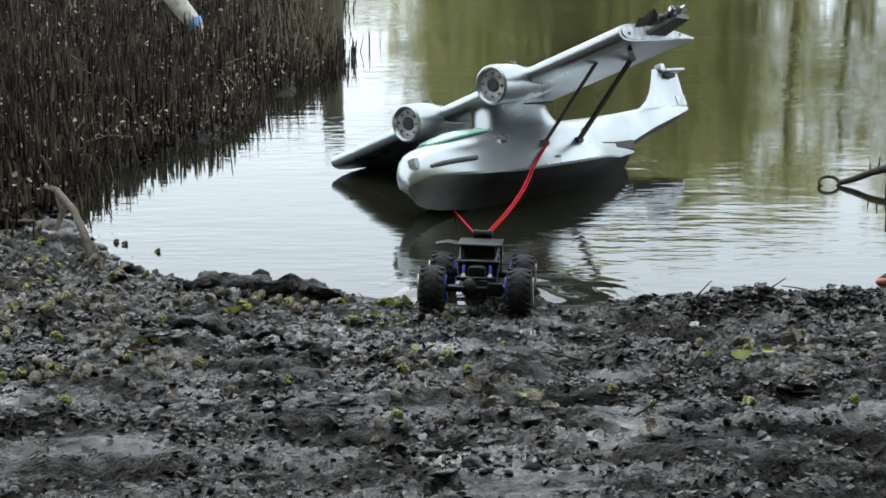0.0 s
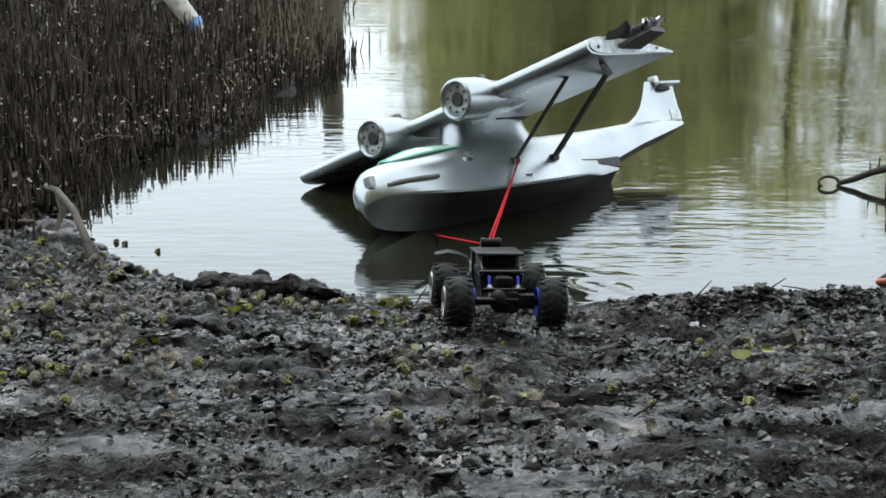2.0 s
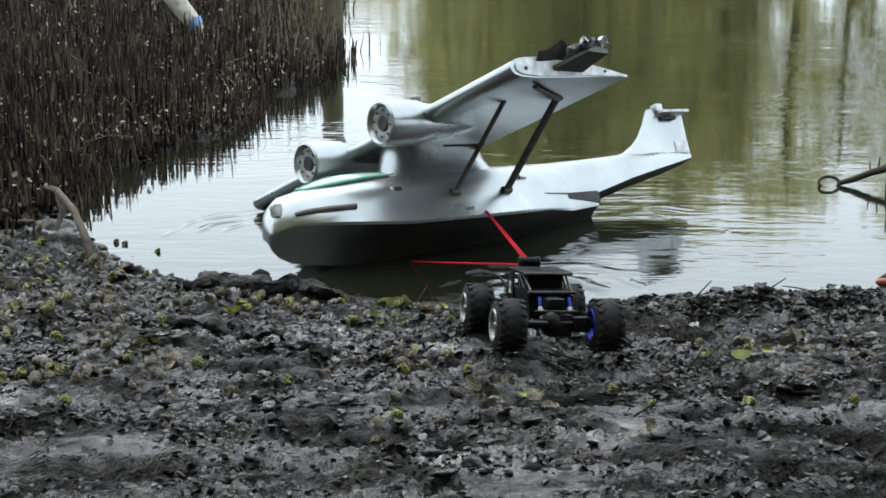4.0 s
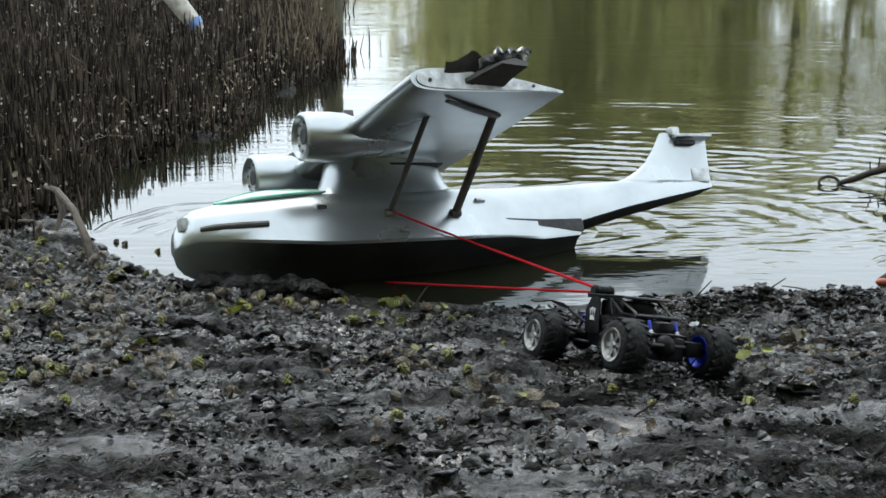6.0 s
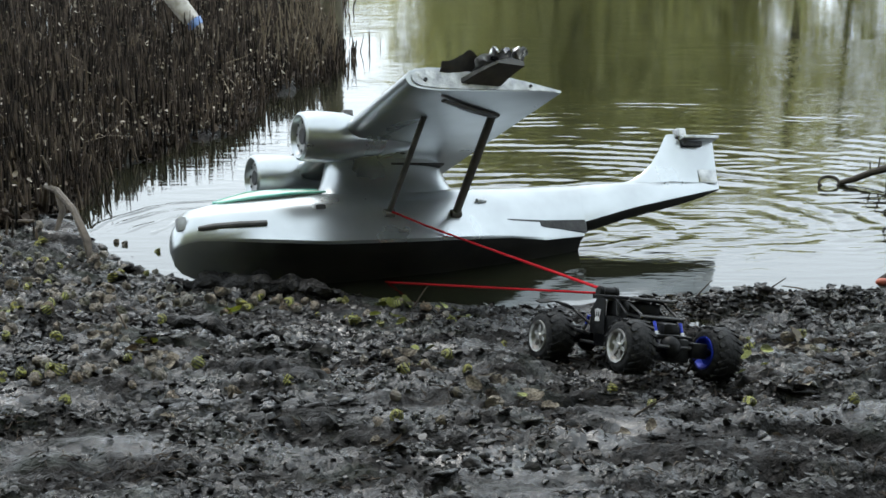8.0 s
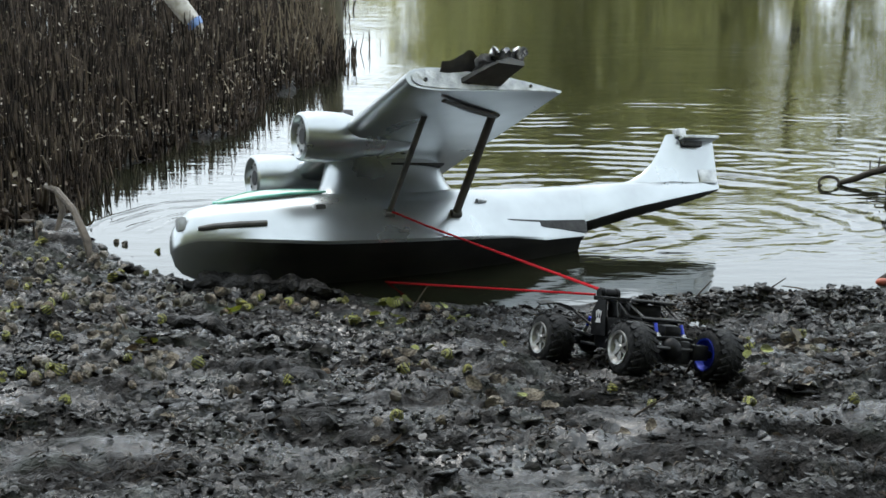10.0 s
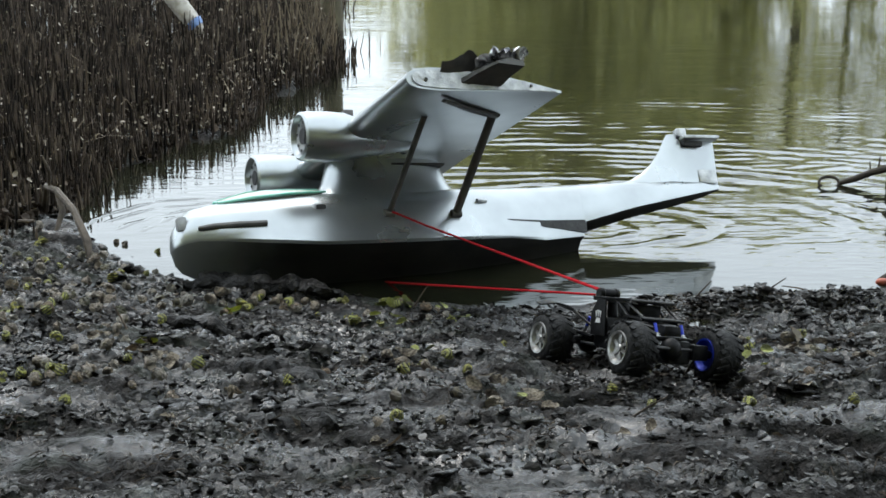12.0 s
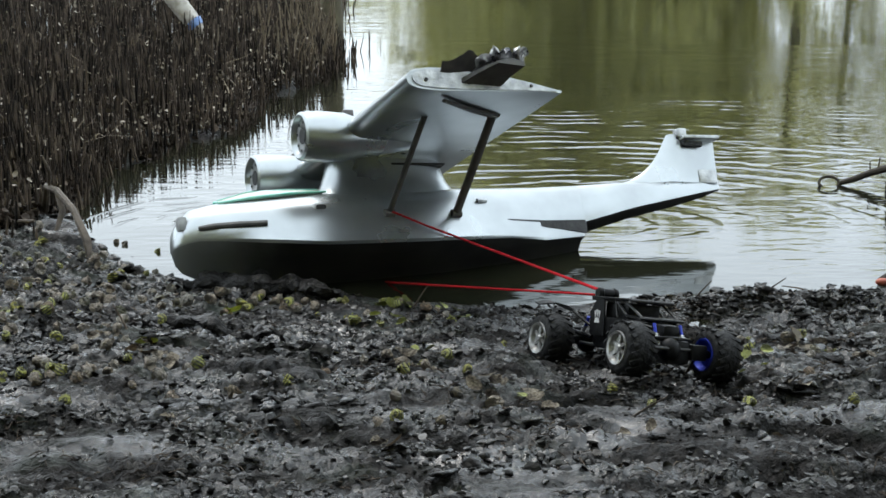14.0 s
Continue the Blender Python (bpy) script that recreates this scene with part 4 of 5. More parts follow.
def leaf_piece(bm, m, ln, wd, curl):
    """A small curved leaf of four cross rows."""
    rows = []
    for i in range(5):
        u = i / 4
        w = wd * math.sin(math.pi * (0.12 + 0.8 * u))
        rows.append([bm.verts.new(m @ Vector((ln * (u - 0.5), s * w, curl * (4 * (u - 0.5) ** 2) + 0.3 * curl * s * s))) for s in (-1, 0, 1)])
    for a, b in zip(rows, rows[1:]):
        for j in range(2):
            bm.faces.new((a[j], a[j + 1], b[j + 1], b[j]))


def build_mulch():
    """Wet curled scraps of leaf trodden into the mud."""
    rng = random.Random(31)
    bm = bmesh.new()
    n = 0
    while n < 7500:
        y = 2.5 + 1.9 * rng.random() ** 1.1
        x = rng.uniform(-0.29, 0.29) * (y + 0.3)
        if inland(x, y) < 0.01 or rng.random() > (0.30 + 1.3 * rough(x * 3, y * 5, 17) + 0.5 * rough(x * 11, y * 16, 18)) * (1.0 if y > 3.15 else 0.3):
            continue
        ln = 0.007 + 0.018 * rng.random() ** 2.2
        leaf_piece(bm, pose(x, y, ground_height(x, y) + 0.003 + 0.004 * rng.random(), rng.gauss(0, 24), rng.gauss(0, 24), rng.uniform(0, 360)), ln, rng.uniform(0.2, 0.5) * ln, rng.uniform(-0.2, 0.25) * ln)
        n += 1
    tagged(part("leaf_mulch", bm, MULCH), "wet dark leaf scraps trodden into the mud", "leaf litter", kind="stuff")


def build_scraps():
    """Short broken stalks and rootlets lying criss-cross in the mud."""
    rng = random.Random(57)
    bm = bmesh.new()
    n = 0
    while n < 1900:
        y = 2.5 + 1.9 * rng.random()
        x = rng.uniform(-0.29, 0.29) * (y + 0.3)
        if inland(x, y) < 0.01 or rng.random() > 0.12 + 1.2 * rough(x * 3, y * 5, 41) + (0.35 if x > 0.35 and y > 3.2 else 0):
            continue
        a, ln = rng.uniform(0, math.pi), 0.010 + 0.035 * rng.random() ** 2
        p0 = Vector((x, y, ground_height(x, y) + 0.003))
        d = Vector((math.cos(a), math.sin(a), rng.gauss(0.12, 0.25))) * ln
        tube(bm, [p0 - 0.5 * d, p0 + Vector((0, 0, 0.003)), p0 + 0.5 * d], [0.0009, 0.0012, 0.0006], 5)
        n += 1
    tagged(part("stalk_scraps", bm, REED), "short dark broken stalks strewn over wet mud", "debris", kind="stuff")


def build_leaves():
    rng = random.Random(21)
    meshes = []
    for mt, nm in ((LEAF, "green_leaf"), (LITTER, "brown_leaf")):
        bm = bmesh.new()
        leaf_piece(bm, Matrix(), 1.0, 0.36, 0.12)
        bmesh.ops.solidify(bm, geom=bm.faces[:], thickness=0.03)
        meshes.append(finish(bm, nm, mt))
    spots = [(-0.14, 4.05, 5, 0), (-0.16, 3.83, 3, 0), (0.60, 3.62, 3, 0), (0.86, 3.62, 3, 0), (0.66, 3.52, 2, 0), (-0.52, 3.86, 4, 0), (0.02, 4.03, 4, 0), (-1.02, 3.75, 4, 0), (0.62, 3.35, 2, 0), (0.90, 3.75, 2, 1), (0.45, 3.3, 3, 1), (0.15, 3.15, 3, 1), (-0.6, 3.4, 4, 1), (0.72, 3.2, 4, 1), (-0.3, 2.9, 3, 1), (0.08, 3.12, 5, 1), (0.14, 3.10, 2, 0), (0.20, 3.08, 4, 1), (-0.66, 3.42, 6, 1), (-0.75, 3.50, 4, 1), (-0.60, 3.5, 2, 0), (-0.08, 3.42, 5, 1), (-0.05, 3.5, 2, 0), (0.76, 3.58, 6, 1), (0.68, 3.45, 4, 1), (0.88, 3.48, 5, 1), (0.55, 3.5, 2, 0), (0.35, 2.86, 4, 1), (0.62, 2.9, 4, 1), (-0.1, 2.78, 3, 1), (-0.5, 2.95, 3, 1)]
    for x0, y0, n, k in spots:
        for _ in range(n):
            x, y = rng.gauss(x0, 0.03), rng.gauss(y0, 0.02)
            ln = rng.uniform(0.022, 0.044)
            ob = new("fallen_leaf", meshes[k])
            ob.matrix_world = pose(x, y, ground_height(x, y) + 0.014, rng.uniform(-35, 35), rng.uniform(-35, 35), rng.uniform(0, 360)) @ Matrix.Diagonal((ln, ln, ln, 1))
            tagged(ob, "small yellow-green leaf lying on mud" if k == 0 else "small brown leaf lying on wet mud", "leaf", "leaves on the mud")
    # one broad brown leaf stuck upright in the mud, and twigs
    bm = bmesh.new()
    leaf_piece(bm, pose(0.80, 3.72, ground_height(0.80, 3.72) + 0.02, 55, 20, 60), 0.07, 0.022, 0.008)
    bmesh.ops.solidify(bm, geom=bm.faces[:], thickness=0.0015)
    tagged(part("dead_leaf", bm, LITTER), "broad brown dead leaf standing in mud", "leaf")
    for x, y, a, ln in ((0.49, 3.33, 65, 0.07), (0.80, 4.16, 40, 0.09), (0.93, 4.12, 150, 0.08), (-0.07, 4.04, 70, 0.06), (-0.7, 3.6, 110, 0.06), (0.62, 4.13, 60, 0.09), (0.35, 3.0, 20, 0.08), (1.02, 3.3, 95, 0.05), (0.3, 3.55, 160, 0.1)):
        z = ground_height(x, y)
        p0, d = Vector((x, y, z)), Vector((math.cos(radians(a)), 0.25, 0.5 if a < 120 else 0.12)).normalized()
        bm = bmesh.new()
        tube(bm, [p0 - d * 0.01, p0 + d * ln * 0.5 + Vector((0, 0, 0.003)), p0 + d * ln], [0.0024, 0.0020, 0.0012], 6)
        tagged(part("twig", bm, REED), "thin dark twig sticking out of mud", "twig", "twigs on the mud")


def root_geometry(x, y, h, r, lean, rng):
    z = ground_height(x, y) - 0.01
    top = Vector((x + lean[0], y + lean[1], z + h))
    mid = Vector((x + 0.4 * lean[0] + rng.uniform(-0.004, 0.004), y + 0.4 * lean[1], z + 0.55 * h))
    return [(x, y, z), mid, top], [r, r * 0.95, r * 0.6]


def build_roots():
    rng = random.Random(5)
    vs, fs = [], []

    def add(pts, rad, sides=4):
        base = len(vs)
        for p, r in zip(pts, rad):
            for k in range(sides):
                a = 2 * math.pi * k / sides
                vs.append((p[0] + r * math.cos(a), p[1] + r * math.sin(a), p[2]))
        for j in range(len(pts) - 1):
            for k in range(sides):
                fs.append((base + j * sides + k, base + j * sides + (k + 1) % sides, base + (j + 1) * sides + (k + 1) % sides, base + (j + 1) * sides + k))

    n = 0
    while n < 15000:
        y = 4.6 + 11.5 * rng.random() ** 1.25
        x = rng.uniform(-0.285 * y - 0.3, -0.4)
        s = (lerp_table(EDGE, y) - x) + 0.12 * rough(x * 2.5, y * 2.5, 6)
        if s < 0.01 - 0.13 * rng.random() ** 3 or inland(x, y) < -0.12:
            continue
        if y < 5.4 and rng.random() > (y - 4.55) / 0.85:
            continue
        if y < 6.6 and 0 <= s < 0.10 and rng.random() < 0.1:
            continue
        clump = 0.55 + 0.9 * rough(x * 2.2, y * 2.2, 14)
        if s > 0.15 and rng.random() > clump + 0.15:
            continue
        h = (0.050 + 0.115 * rng.random() ** 1.3) * (0.7 + 0.4 * min(1, max(0, s) / 0.3)) * (1.0 if y < 5.5 else 1.15)
        pts, rad = root_geometry(x, y, h, rng.uniform(0.0026, 0.0056), (rng.gauss(0, 0.011), rng.gauss(0, 0.011)), rng)
        add(pts, rad)
        n += 1
    tagged(raw("mangrove_roots", vs, fs, REED), "dense dark upright pencil roots on a muddy bank", "roots", kind="stuff")
    # dry pale stems standing tall at the far tip of the bank
    vs.clear(), fs.clear()
    for _ in range(420):
        y = rng.uniform(8.2, 14)
        x = lerp_table(EDGE, y) - abs(rng.gauss(0.02, 0.25))
        pts, rad = root_geometry(x, y, rng.uniform(0.10, 0.26), rng.uniform(0.003, 0.006), (rng.gauss(0, 0.03), rng.gauss(0, 0.03)), rng)
        add(pts, rad)
    for _ in range(420):
        y = rng.uniform(5.0, 13)
        x = lerp_table(EDGE, y) - rng.uniform(0.05, 1.6)
        z, a, ln = ground_height(x, y) + rng.uniform(0.02, 0.12), rng.uniform(0, 3.14), 0.03 + 0.20 * rng.random() ** 2
        add([(x, y, z), (x + 0.5 * ln * math.cos(a), y + 0.3 * ln * math.sin(a), z + 0.02), (x + ln * math.cos(a), y + 0.6 * ln * math.sin(a), z + rng.uniform(-0.02, 0.06))], [0.003, 0.003, 0.0015])
    tagged(raw("dry_stems", vs, fs, STRAW), "dry tan stems standing and lying among the roots", "stems", kind="stuff")
    # dark rotten litter between the roots
    bm = bmesh.new()
    for _ in range(6500):
        y = 4.75 + 5.0 * rng.random() ** 1.6
        x = lerp_table(EDGE, max(y, 4.9)) + 0.02 - 1.3 * rng.random() ** 1.3
        if inland(x, y) < -0.01:
            continue
        ln = rng.uniform(0.015, 0.045)
        leaf_piece(bm, pose(x, y, ground_height(x, y) + 0.006 + 0.02 * rng.random(), rng.uniform(-50, 50), rng.uniform(-50, 50), rng.uniform(0, 360)), ln, 0.4 * ln, 0.15 * ln)
    tagged(part("rotten_litter", bm, REED), "dark rotten leaves between roots on the bank", "litter", kind="stuff")
    # litter caught between the roots
    bm = bmesh.new()
    for _ in range(8000):
        y = 4.9 + 7.5 * rng.random() ** 1.2
        x = lerp_table(EDGE, max(y, 4.9)) - rng.uniform(0.02, 2.0)
        if inland(x, y) < 0.0:
            continue
        ln = 0.007 + 0.022 * rng.random() ** 2
        leaf_piece(bm, pose(x, y, ground_height(x, y) + 0.010 + 0.11 * rng.random() ** 2, rng.uniform(-60, 60), rng.uniform(-60, 60), rng.uniform(0, 360)), ln, 0.36 * ln, 0.1 * ln)
    for _ in range(1500):
        y = rng.uniform(6.2, 9.2)
        x = lerp_table(EDGE, y) - 0.02 - 0.40 * rng.random()
        ln = rng.uniform(0.008, 0.026)
        leaf_piece(bm, pose(x, y, ground_height(x, y) + 0.004 + 0.06 * rng.random() ** 2, rng.uniform(-60, 60), rng.uniform(-60, 60), rng.uniform(0, 360)), ln, 0.36 * ln, 0.1 * ln)
    tagged(part("leaf_litter", bm, LITTER), "pale dead leaf scraps caught among the roots", "litter", kind="stuff")
    # single roots standing in the shallows along the edge
    bm = bmesh.new()
    tube(bm, [(0, 0, -0.2), (0.02, 0, 0.5), (-0.02, 0.0, 1.0)], [0.035, 0.03, 0.012], 7)
    me = finish(bm, "root", REED)
    k = 0
    while k < 85:
        y = rng.uniform(5.7, 9.0)
        x = lerp_table(EDGE, y) + rng.uniform(-0.04, 0.05)
        h = rng.uniform(0.06, 0.17)
        ob = new("pencil_root", me)
        ob.matrix_world = pose(x, y, -0.005, rng.gauss(0, 6), rng.gauss(0, 6), rng.uniform(0, 360)) @ Matrix.Diagonal((h * 0.8, h * 0.8, h, 1))
        tagged(ob, "single dark root standing in shallow water", "root", "roots in the shallows")
        k += 1
    for x, y, h in ((-0.48, 9.3, 0.16), (-0.47, 9.6, 0.12), (-0.42, 9.7, 0.13), (-0.43, 9.9, 0.10), (-0.36, 9.75, 0.06)):
        ob = new("pencil_root", me)
        ob.matrix_world = pose(x, y, -0.005, rng.gauss(0, 9), rng.gauss(0, 9), 0) @ Matrix.Diagonal((h * 0.7, h * 0.7, h, 1))
        tagged(ob, "single dark root standing in shallow water", "root", "roots in the shallows")
    # arching root on the near end of the bank
    for pts, r in (([(-1.20, 5.00, 0.06), (-1.175, 4.93, 0.145), (-1.12, 4.84, 0.150), (-1.05, 4.72, 0.115), (-0.99, 4.60, 0.055), (-0.975, 4.56, 0.0)], 0.011), ([(-1.12, 4.84, 0.15), (-1.10, 4.80, 0.10), (-1.115, 4.74, 0.03)], 0.010), ([(-1.16, 4.90, 0.15), (-1.15, 4.88, 0.20), (-1.17, 4.87, 0.25)], 0.006), ([(-1.33, 5.0, 0.02), (-1.26, 4.93, 0.09), (-1.19, 4.88, 0.02)], 0.007), ([(-1.27, 4.80, 0.02), (-1.22, 4.74, 0.08), (-1.16, 4.70, 0.09)], 0.007)):
        bm = bmesh.new()
        tube(bm, pts, [r] * (len(pts) - 1) + [r * 0.6], 8)
        for v in bm.verts:
            v.co += 0.004 * noise.noise_vector(v.co * 30)
        tagged(part("arching_root", bm, DRYROOT), "bent brown root arching over the mud", "root", "arching roots")


def build_bottle():
    root = thing("plastic_bottle", "dirty white plastic bottle lying among the roots", "bottle")
    bm = bmesh.new()
    lathe_x(bm, [(-0.26, 0.002), (-0.258, 0.045), (-0.25, 0.052)] + [(-0.23 + 0.012 * q, 0.052 - 0.004 * (q % 2)) for q in range(14)] + [(-0.05, 0.050), (0.02, 0.046), (0.07, 0.030), (0.09, 0.020), (0.11, 0.020), (0.11, 0.002)], 0, 0, 20)
    part("bottle_body", bm, BOTTLE, root)
    bm = bmesh.new()
    lathe_x(bm, [(0.012, 0.0505), (0.014, 0.052), (0.05, 0.043), (0.052, 0.040)], 0, 0, 20, close=False)
    part("label_band", bm, BLUECAP, root, "blue band")
    bm = bmesh.new()
    lathe_x(bm, [(0.105, 0.023), (0.108, 0.025), (0.13, 0.025), (0.133, 0.022), (0.133, 0.002)], 0, 0, 16)
    part("bottle_cap", bm, BOTTLE, root)
    root.matrix_world = pose(-1.375, 9.3, ground_height(-1.375, 9.3) + 0.15, 0, 50, -14)
    bm = bmesh.new()
    tube(bm, [(-0.70, 10.75, -0.05), (-0.705, 10.75, 0.25), (-0.70, 10.76, 0.7)], [0.075, 0.068, 0.066], 16)
    tagged(part("stump", bm, STUMP), "weathered olive tree stump at the bank's edge", "stump")


def build_branch():
    root = thing("driftwood_branch", "dark driftwood branch with a looped end in the water", "branch")
    bm = bmesh.new()
    tube(bm, [(1.35, 5.68, 0.008), (1.40, 5.68, 0.022), (1.46, 5.68, 0.046), (1.52, 5.68, 0.062), (1.62, 5.70, 0.080), (1.9, 5.75, 0.10), (2.4, 5.9, -0.05)], [0.009, 0.011, 0.012, 0.014, 0.016, 0.02, 0.022], 9)
    limb = part("limb", bm, BARK, root)
    bm = bmesh.new()
    tube(bm, [(1.316 + 0.034 * math.cos(a), 5.68 + 0.012 * math.sin(a), 0.010 + 0.019 * math.sin(a)) for a in (2 * math.pi * k / 18 for k in range(19))], 0.0055, 7)
    part("loop", bm, BARK, root, "looped bark end")
    for pts, r in (([(1.51, 5.68, 0.05), (1.522, 5.68, 0.10), (1.518, 5.68, 0.165)], 0.006), ([(1.48, 5.68, 0.04), (1.486, 5.68, 0.10)], 0.004), ([(1.535, 5.69, 0.06), (1.53, 5.69, 0.21)], 0.006), ([(1.455, 5.68, 0.04), (1.452, 5.68, 0.085)], 0.003), ([(1.51, 5.66, 0.06), (1.50, 5.64, -0.02)], 0.005)):
        bm = bmesh.new()
        tube(bm, pts, [r] * (len(pts) - 1) + [r * 0.5], 7)
        part("twig", bm, BARK, root)
    bm = bmesh.new()
    tube(bm, [(1.16, 4.36, 0.0), (1.19, 4.35, 0.02), (1.24, 4.36, 0.02), (1.32, 4.38, 0.0)], [0.012, 0.016, 0.016, 0.012], 9)
    tagged(part("driftwood", bm, BARK), "short dark driftwood piece on the shore", "branch")
    bm = bmesh.new()
    bmesh.ops.create_icosphere(bm, subdivisions=2, radius=1, matrix=Matrix.Diagonal((0.020, 0.012, 0.011, 1)))
    ob = part("litter_scrap", bm, mat("orange_scrap", (0.35, 0.07, 0.03), 0.5, color2=(0.2, 0.05, 0.03), scale=60))
    ob.matrix_world = pose(1.13, 4.22, ground_height(1.13, 4.22) + 0.02)
    tagged(ob, "small orange-red scrap on the mud", "litter")


def build_tree(x, y, h, spread, leaves, seed, low=0.12, leaf=(0.10, 0.22), where="on the far bank"):
    rng = np.random.default_rng(seed)
    root = thing("mangrove_tree", ("tall green mangrove tree " if leaves > 2000 else "thin sparse grey tree ") + where, "tree", "trees " + where)
    root.location = (x, y, ground_height(x, y))
    bm = bmesh.new()
    tube(bm, [(0, 0, -0.3), (0.1, 0, 0.3 * h), (-0.1, 0.1, 0.6 * h), (0.05, 0, 0.93 * h)], [0.16, 0.13, 0.09, 0.03], 8)
    tips = []
    for k in range(14):
        z = h * (0.18 + 0.75 * k / 14)
        a = k * 2.4
        ln = spread * rng.uniform(0.5, 1.0) * (1 - 0.4 * k / 14)
        tip = Vector((ln * math.cos(a), ln * math.sin(a), z + 0.3 * ln))
        tube(bm, [(0, 0, z), tip * 0.5 + Vector((0, 0, z * 0.5)), tip], [0.05, 0.035, 0.012], 5)
        tips.append(tip)
    part("trunk", bm, BARK, root, "grey bark trunk and limbs")
    cents = np.array([t[:] for t in tips] + [[rng.uniform(-0.6, 0.6) * spread, rng.uniform(-0.6, 0.6) * spread, h * rng.uniform(low, 0.98)] for _ in range(14)])
    c = cents[rng.integers(0, len(cents), leaves)] + rng.normal(0, 1, (leaves, 3)) * spread * np.array([0.24, 0.24, 0.2])
    c[:, 2] = np.clip(c[:, 2], low * h, h * 1.02)
    u = rng.normal(0, 1, (leaves, 3))
    u /= np.linalg.norm(u, axis=1)[:, None]
    w = np.cross(u, rng.normal(0, 1, (leaves, 3)))
    w /= np.linalg.norm(w, axis=1)[:, None]
    s = rng.uniform(*leaf, (leaves, 1))
    v = np.stack([c - u * s, c - w * s * 0.45, c + u * s, c + w * s * 0.45], 1).reshape(-1, 3)
    me = bpy.data.meshes.new("crown")
    me.from_pydata(v.tolist(), [], [(4 * i, 4 * i + 1, 4 * i + 2, 4 * i + 3) for i in range(leaves)])
    me.materials.append(FOLIAGE)
    crown = new("crown", me)
    crown.parent = root


def build_trees():
    rng = random.Random(12)
    for k in range(9):
        build_tree(0.5 + 0.95 * k + rng.uniform(-0.3, 0.3), 45 + rng.uniform(-1.5, 3), rng.uniform(7.4, 9.0), 1.7, 9000, 30 + k, 0.01)
    for k in range(6):
        build_tree(1.3 + 0.98 * k + rng.uniform(-0.2, 0.2), 48.5 + rng.uniform(-0.6, 1), rng.uniform(7.6, 9.0), 1.7, 13000, 230 + k, 0.01)
    for k in range(6):
        build_tree(8.9 + 1.05 * k, 45 + rng.uniform(-2, 3), rng.uniform(7.0, 8.8), 1.2, 1500, 60 + k, 0.05)
    for k in range(9):
        build_tree(16.5 + 2.6 * k, 46 + rng.uniform(-2, 4), rng.uniform(8.5, 11.5), 2.0, 3500, 80 + k, 0.02)
    # unseen trees behind the camera, added to darken reflections and block light
    for row in range(2):
        for k in range(10):
            build_tree(-20 + 4.2 * k + 2.1 * row, -6.5 - 3.5 * row + rng.uniform(-0.6, 0.6), rng.uniform(11.5, 13.5), 2.9, 6500, 140 + k + 20 * row, 0.0, (0.26, 0.44), "on the near shore")
    for k in range(10):
        build_tree(-30 + 3.0 * k, 62 + rng.uniform(-2, 4), rng.uniform(2.4, 3.4), 2.2, 2200, 100 + k, 0.02)


build_clods()
build_snails()
build_scraps()
build_mulch()
build_leaves()
build_roots()
build_bottle()
build_branch()
build_trees()

def ripple(cx, cy, radius, a0, a1, height, width, outward, start, late):
    """A low arc of wave that swells out of the still water and travels outwards."""
    bm = bmesh.new()
    n, cross = 40, 7
    grid = []
    for i in range(n + 1):
        u = i / n
        a = radians(a0 + (a1 - a0) * u)
        run = radians(a1 - a0) * radius * u
        fade = math.sin(math.pi * u) ** 0.6 * (0.25 + 0.75 * min(1, 2.2 * abs(noise.noise(Vector((run * 5, radius * 13, cx))))))
        wob = 0.035 * noise.noise(Vector((run * 5, radius * 7, cx))) + 0.012 * noise.noise(Vector((run * 14, radius * 17, cx)))
        row = []
        for j in range(cross):
            v = -1 + 2 * j / (cross - 1)
            r = radius + wob + 0.5 * width * v
            row.append(bm.verts.new((r * math.cos(a), 0.95 * r * math.sin(a), height * fade * math.cos(0.5 * math.pi * v) ** 2 - 0.0012)))
        grid.append(row)
    for p, q in zip(grid, grid[1:]):
        for j in range(cross - 1):
            bm.faces.new((p[j], p[j + 1], q[j + 1], q[j]))
    ob = part("ripple", bm, WATER)
    tagged(ob, "low ripple spreading over the lagoon water", "ripple", "ripples round the flying boat")
    am = radians(0.5 * (a0 + a1))
    d = Vector((math.cos(am), math.sin(am), 0)) * outward
    low = -height - 0.002
    rows = [(0.0, pose(cx, cy, low))]
    if start > 0.6:
        rows.append((start - 0.5, pose(cx, cy, low)))
    rows += [(start + 0.6, pose(cx + 0.1 * d.x, cy + 0.1 * d.y, 0)), (10.0, pose(cx + 0.6 * d.x, cy + 0.6 * d.y, 0)), (14.0, pose(cx + d.x, cy + d.y, late * low))]
    return ob, rows


RIPPLES = []
wave_rng = random.Random(77)
for k in range(14):
    rad = wave_rng.uniform(0.28, 1.35)
    mid, span = wave_rng.uniform(-30, 55), wave_rng.uniform(10, 26) / (0.6 + 0.6 * rad)
    RIPPLES.append(ripple(0.45, 5.0, rad, mid - span, mid + span, wave_rng.uniform(0.0025, 0.0050), wave_rng.uniform(0.05, 0.085), 0.22, 3.0 + 1.7 * (rad - 0.28), 0.10))
for k in range(12):
    rad = wave_rng.uniform(0.35, 1.75)
    mid, span = wave_rng.uniform(45, 120), wave_rng.uniform(8, 20) / (0.5 + 0.6 * rad)
    RIPPLES.append(ripple(0.15 + wave_rng.uniform(-0.08, 0.08), 5.2, rad, mid - span, mid + span, wave_rng.uniform(0.0028, 0.0055), wave_rng.uniform(0.055, 0.095), 0.2, 3.4 + 1.3 * (rad - 0.35), 0.10))
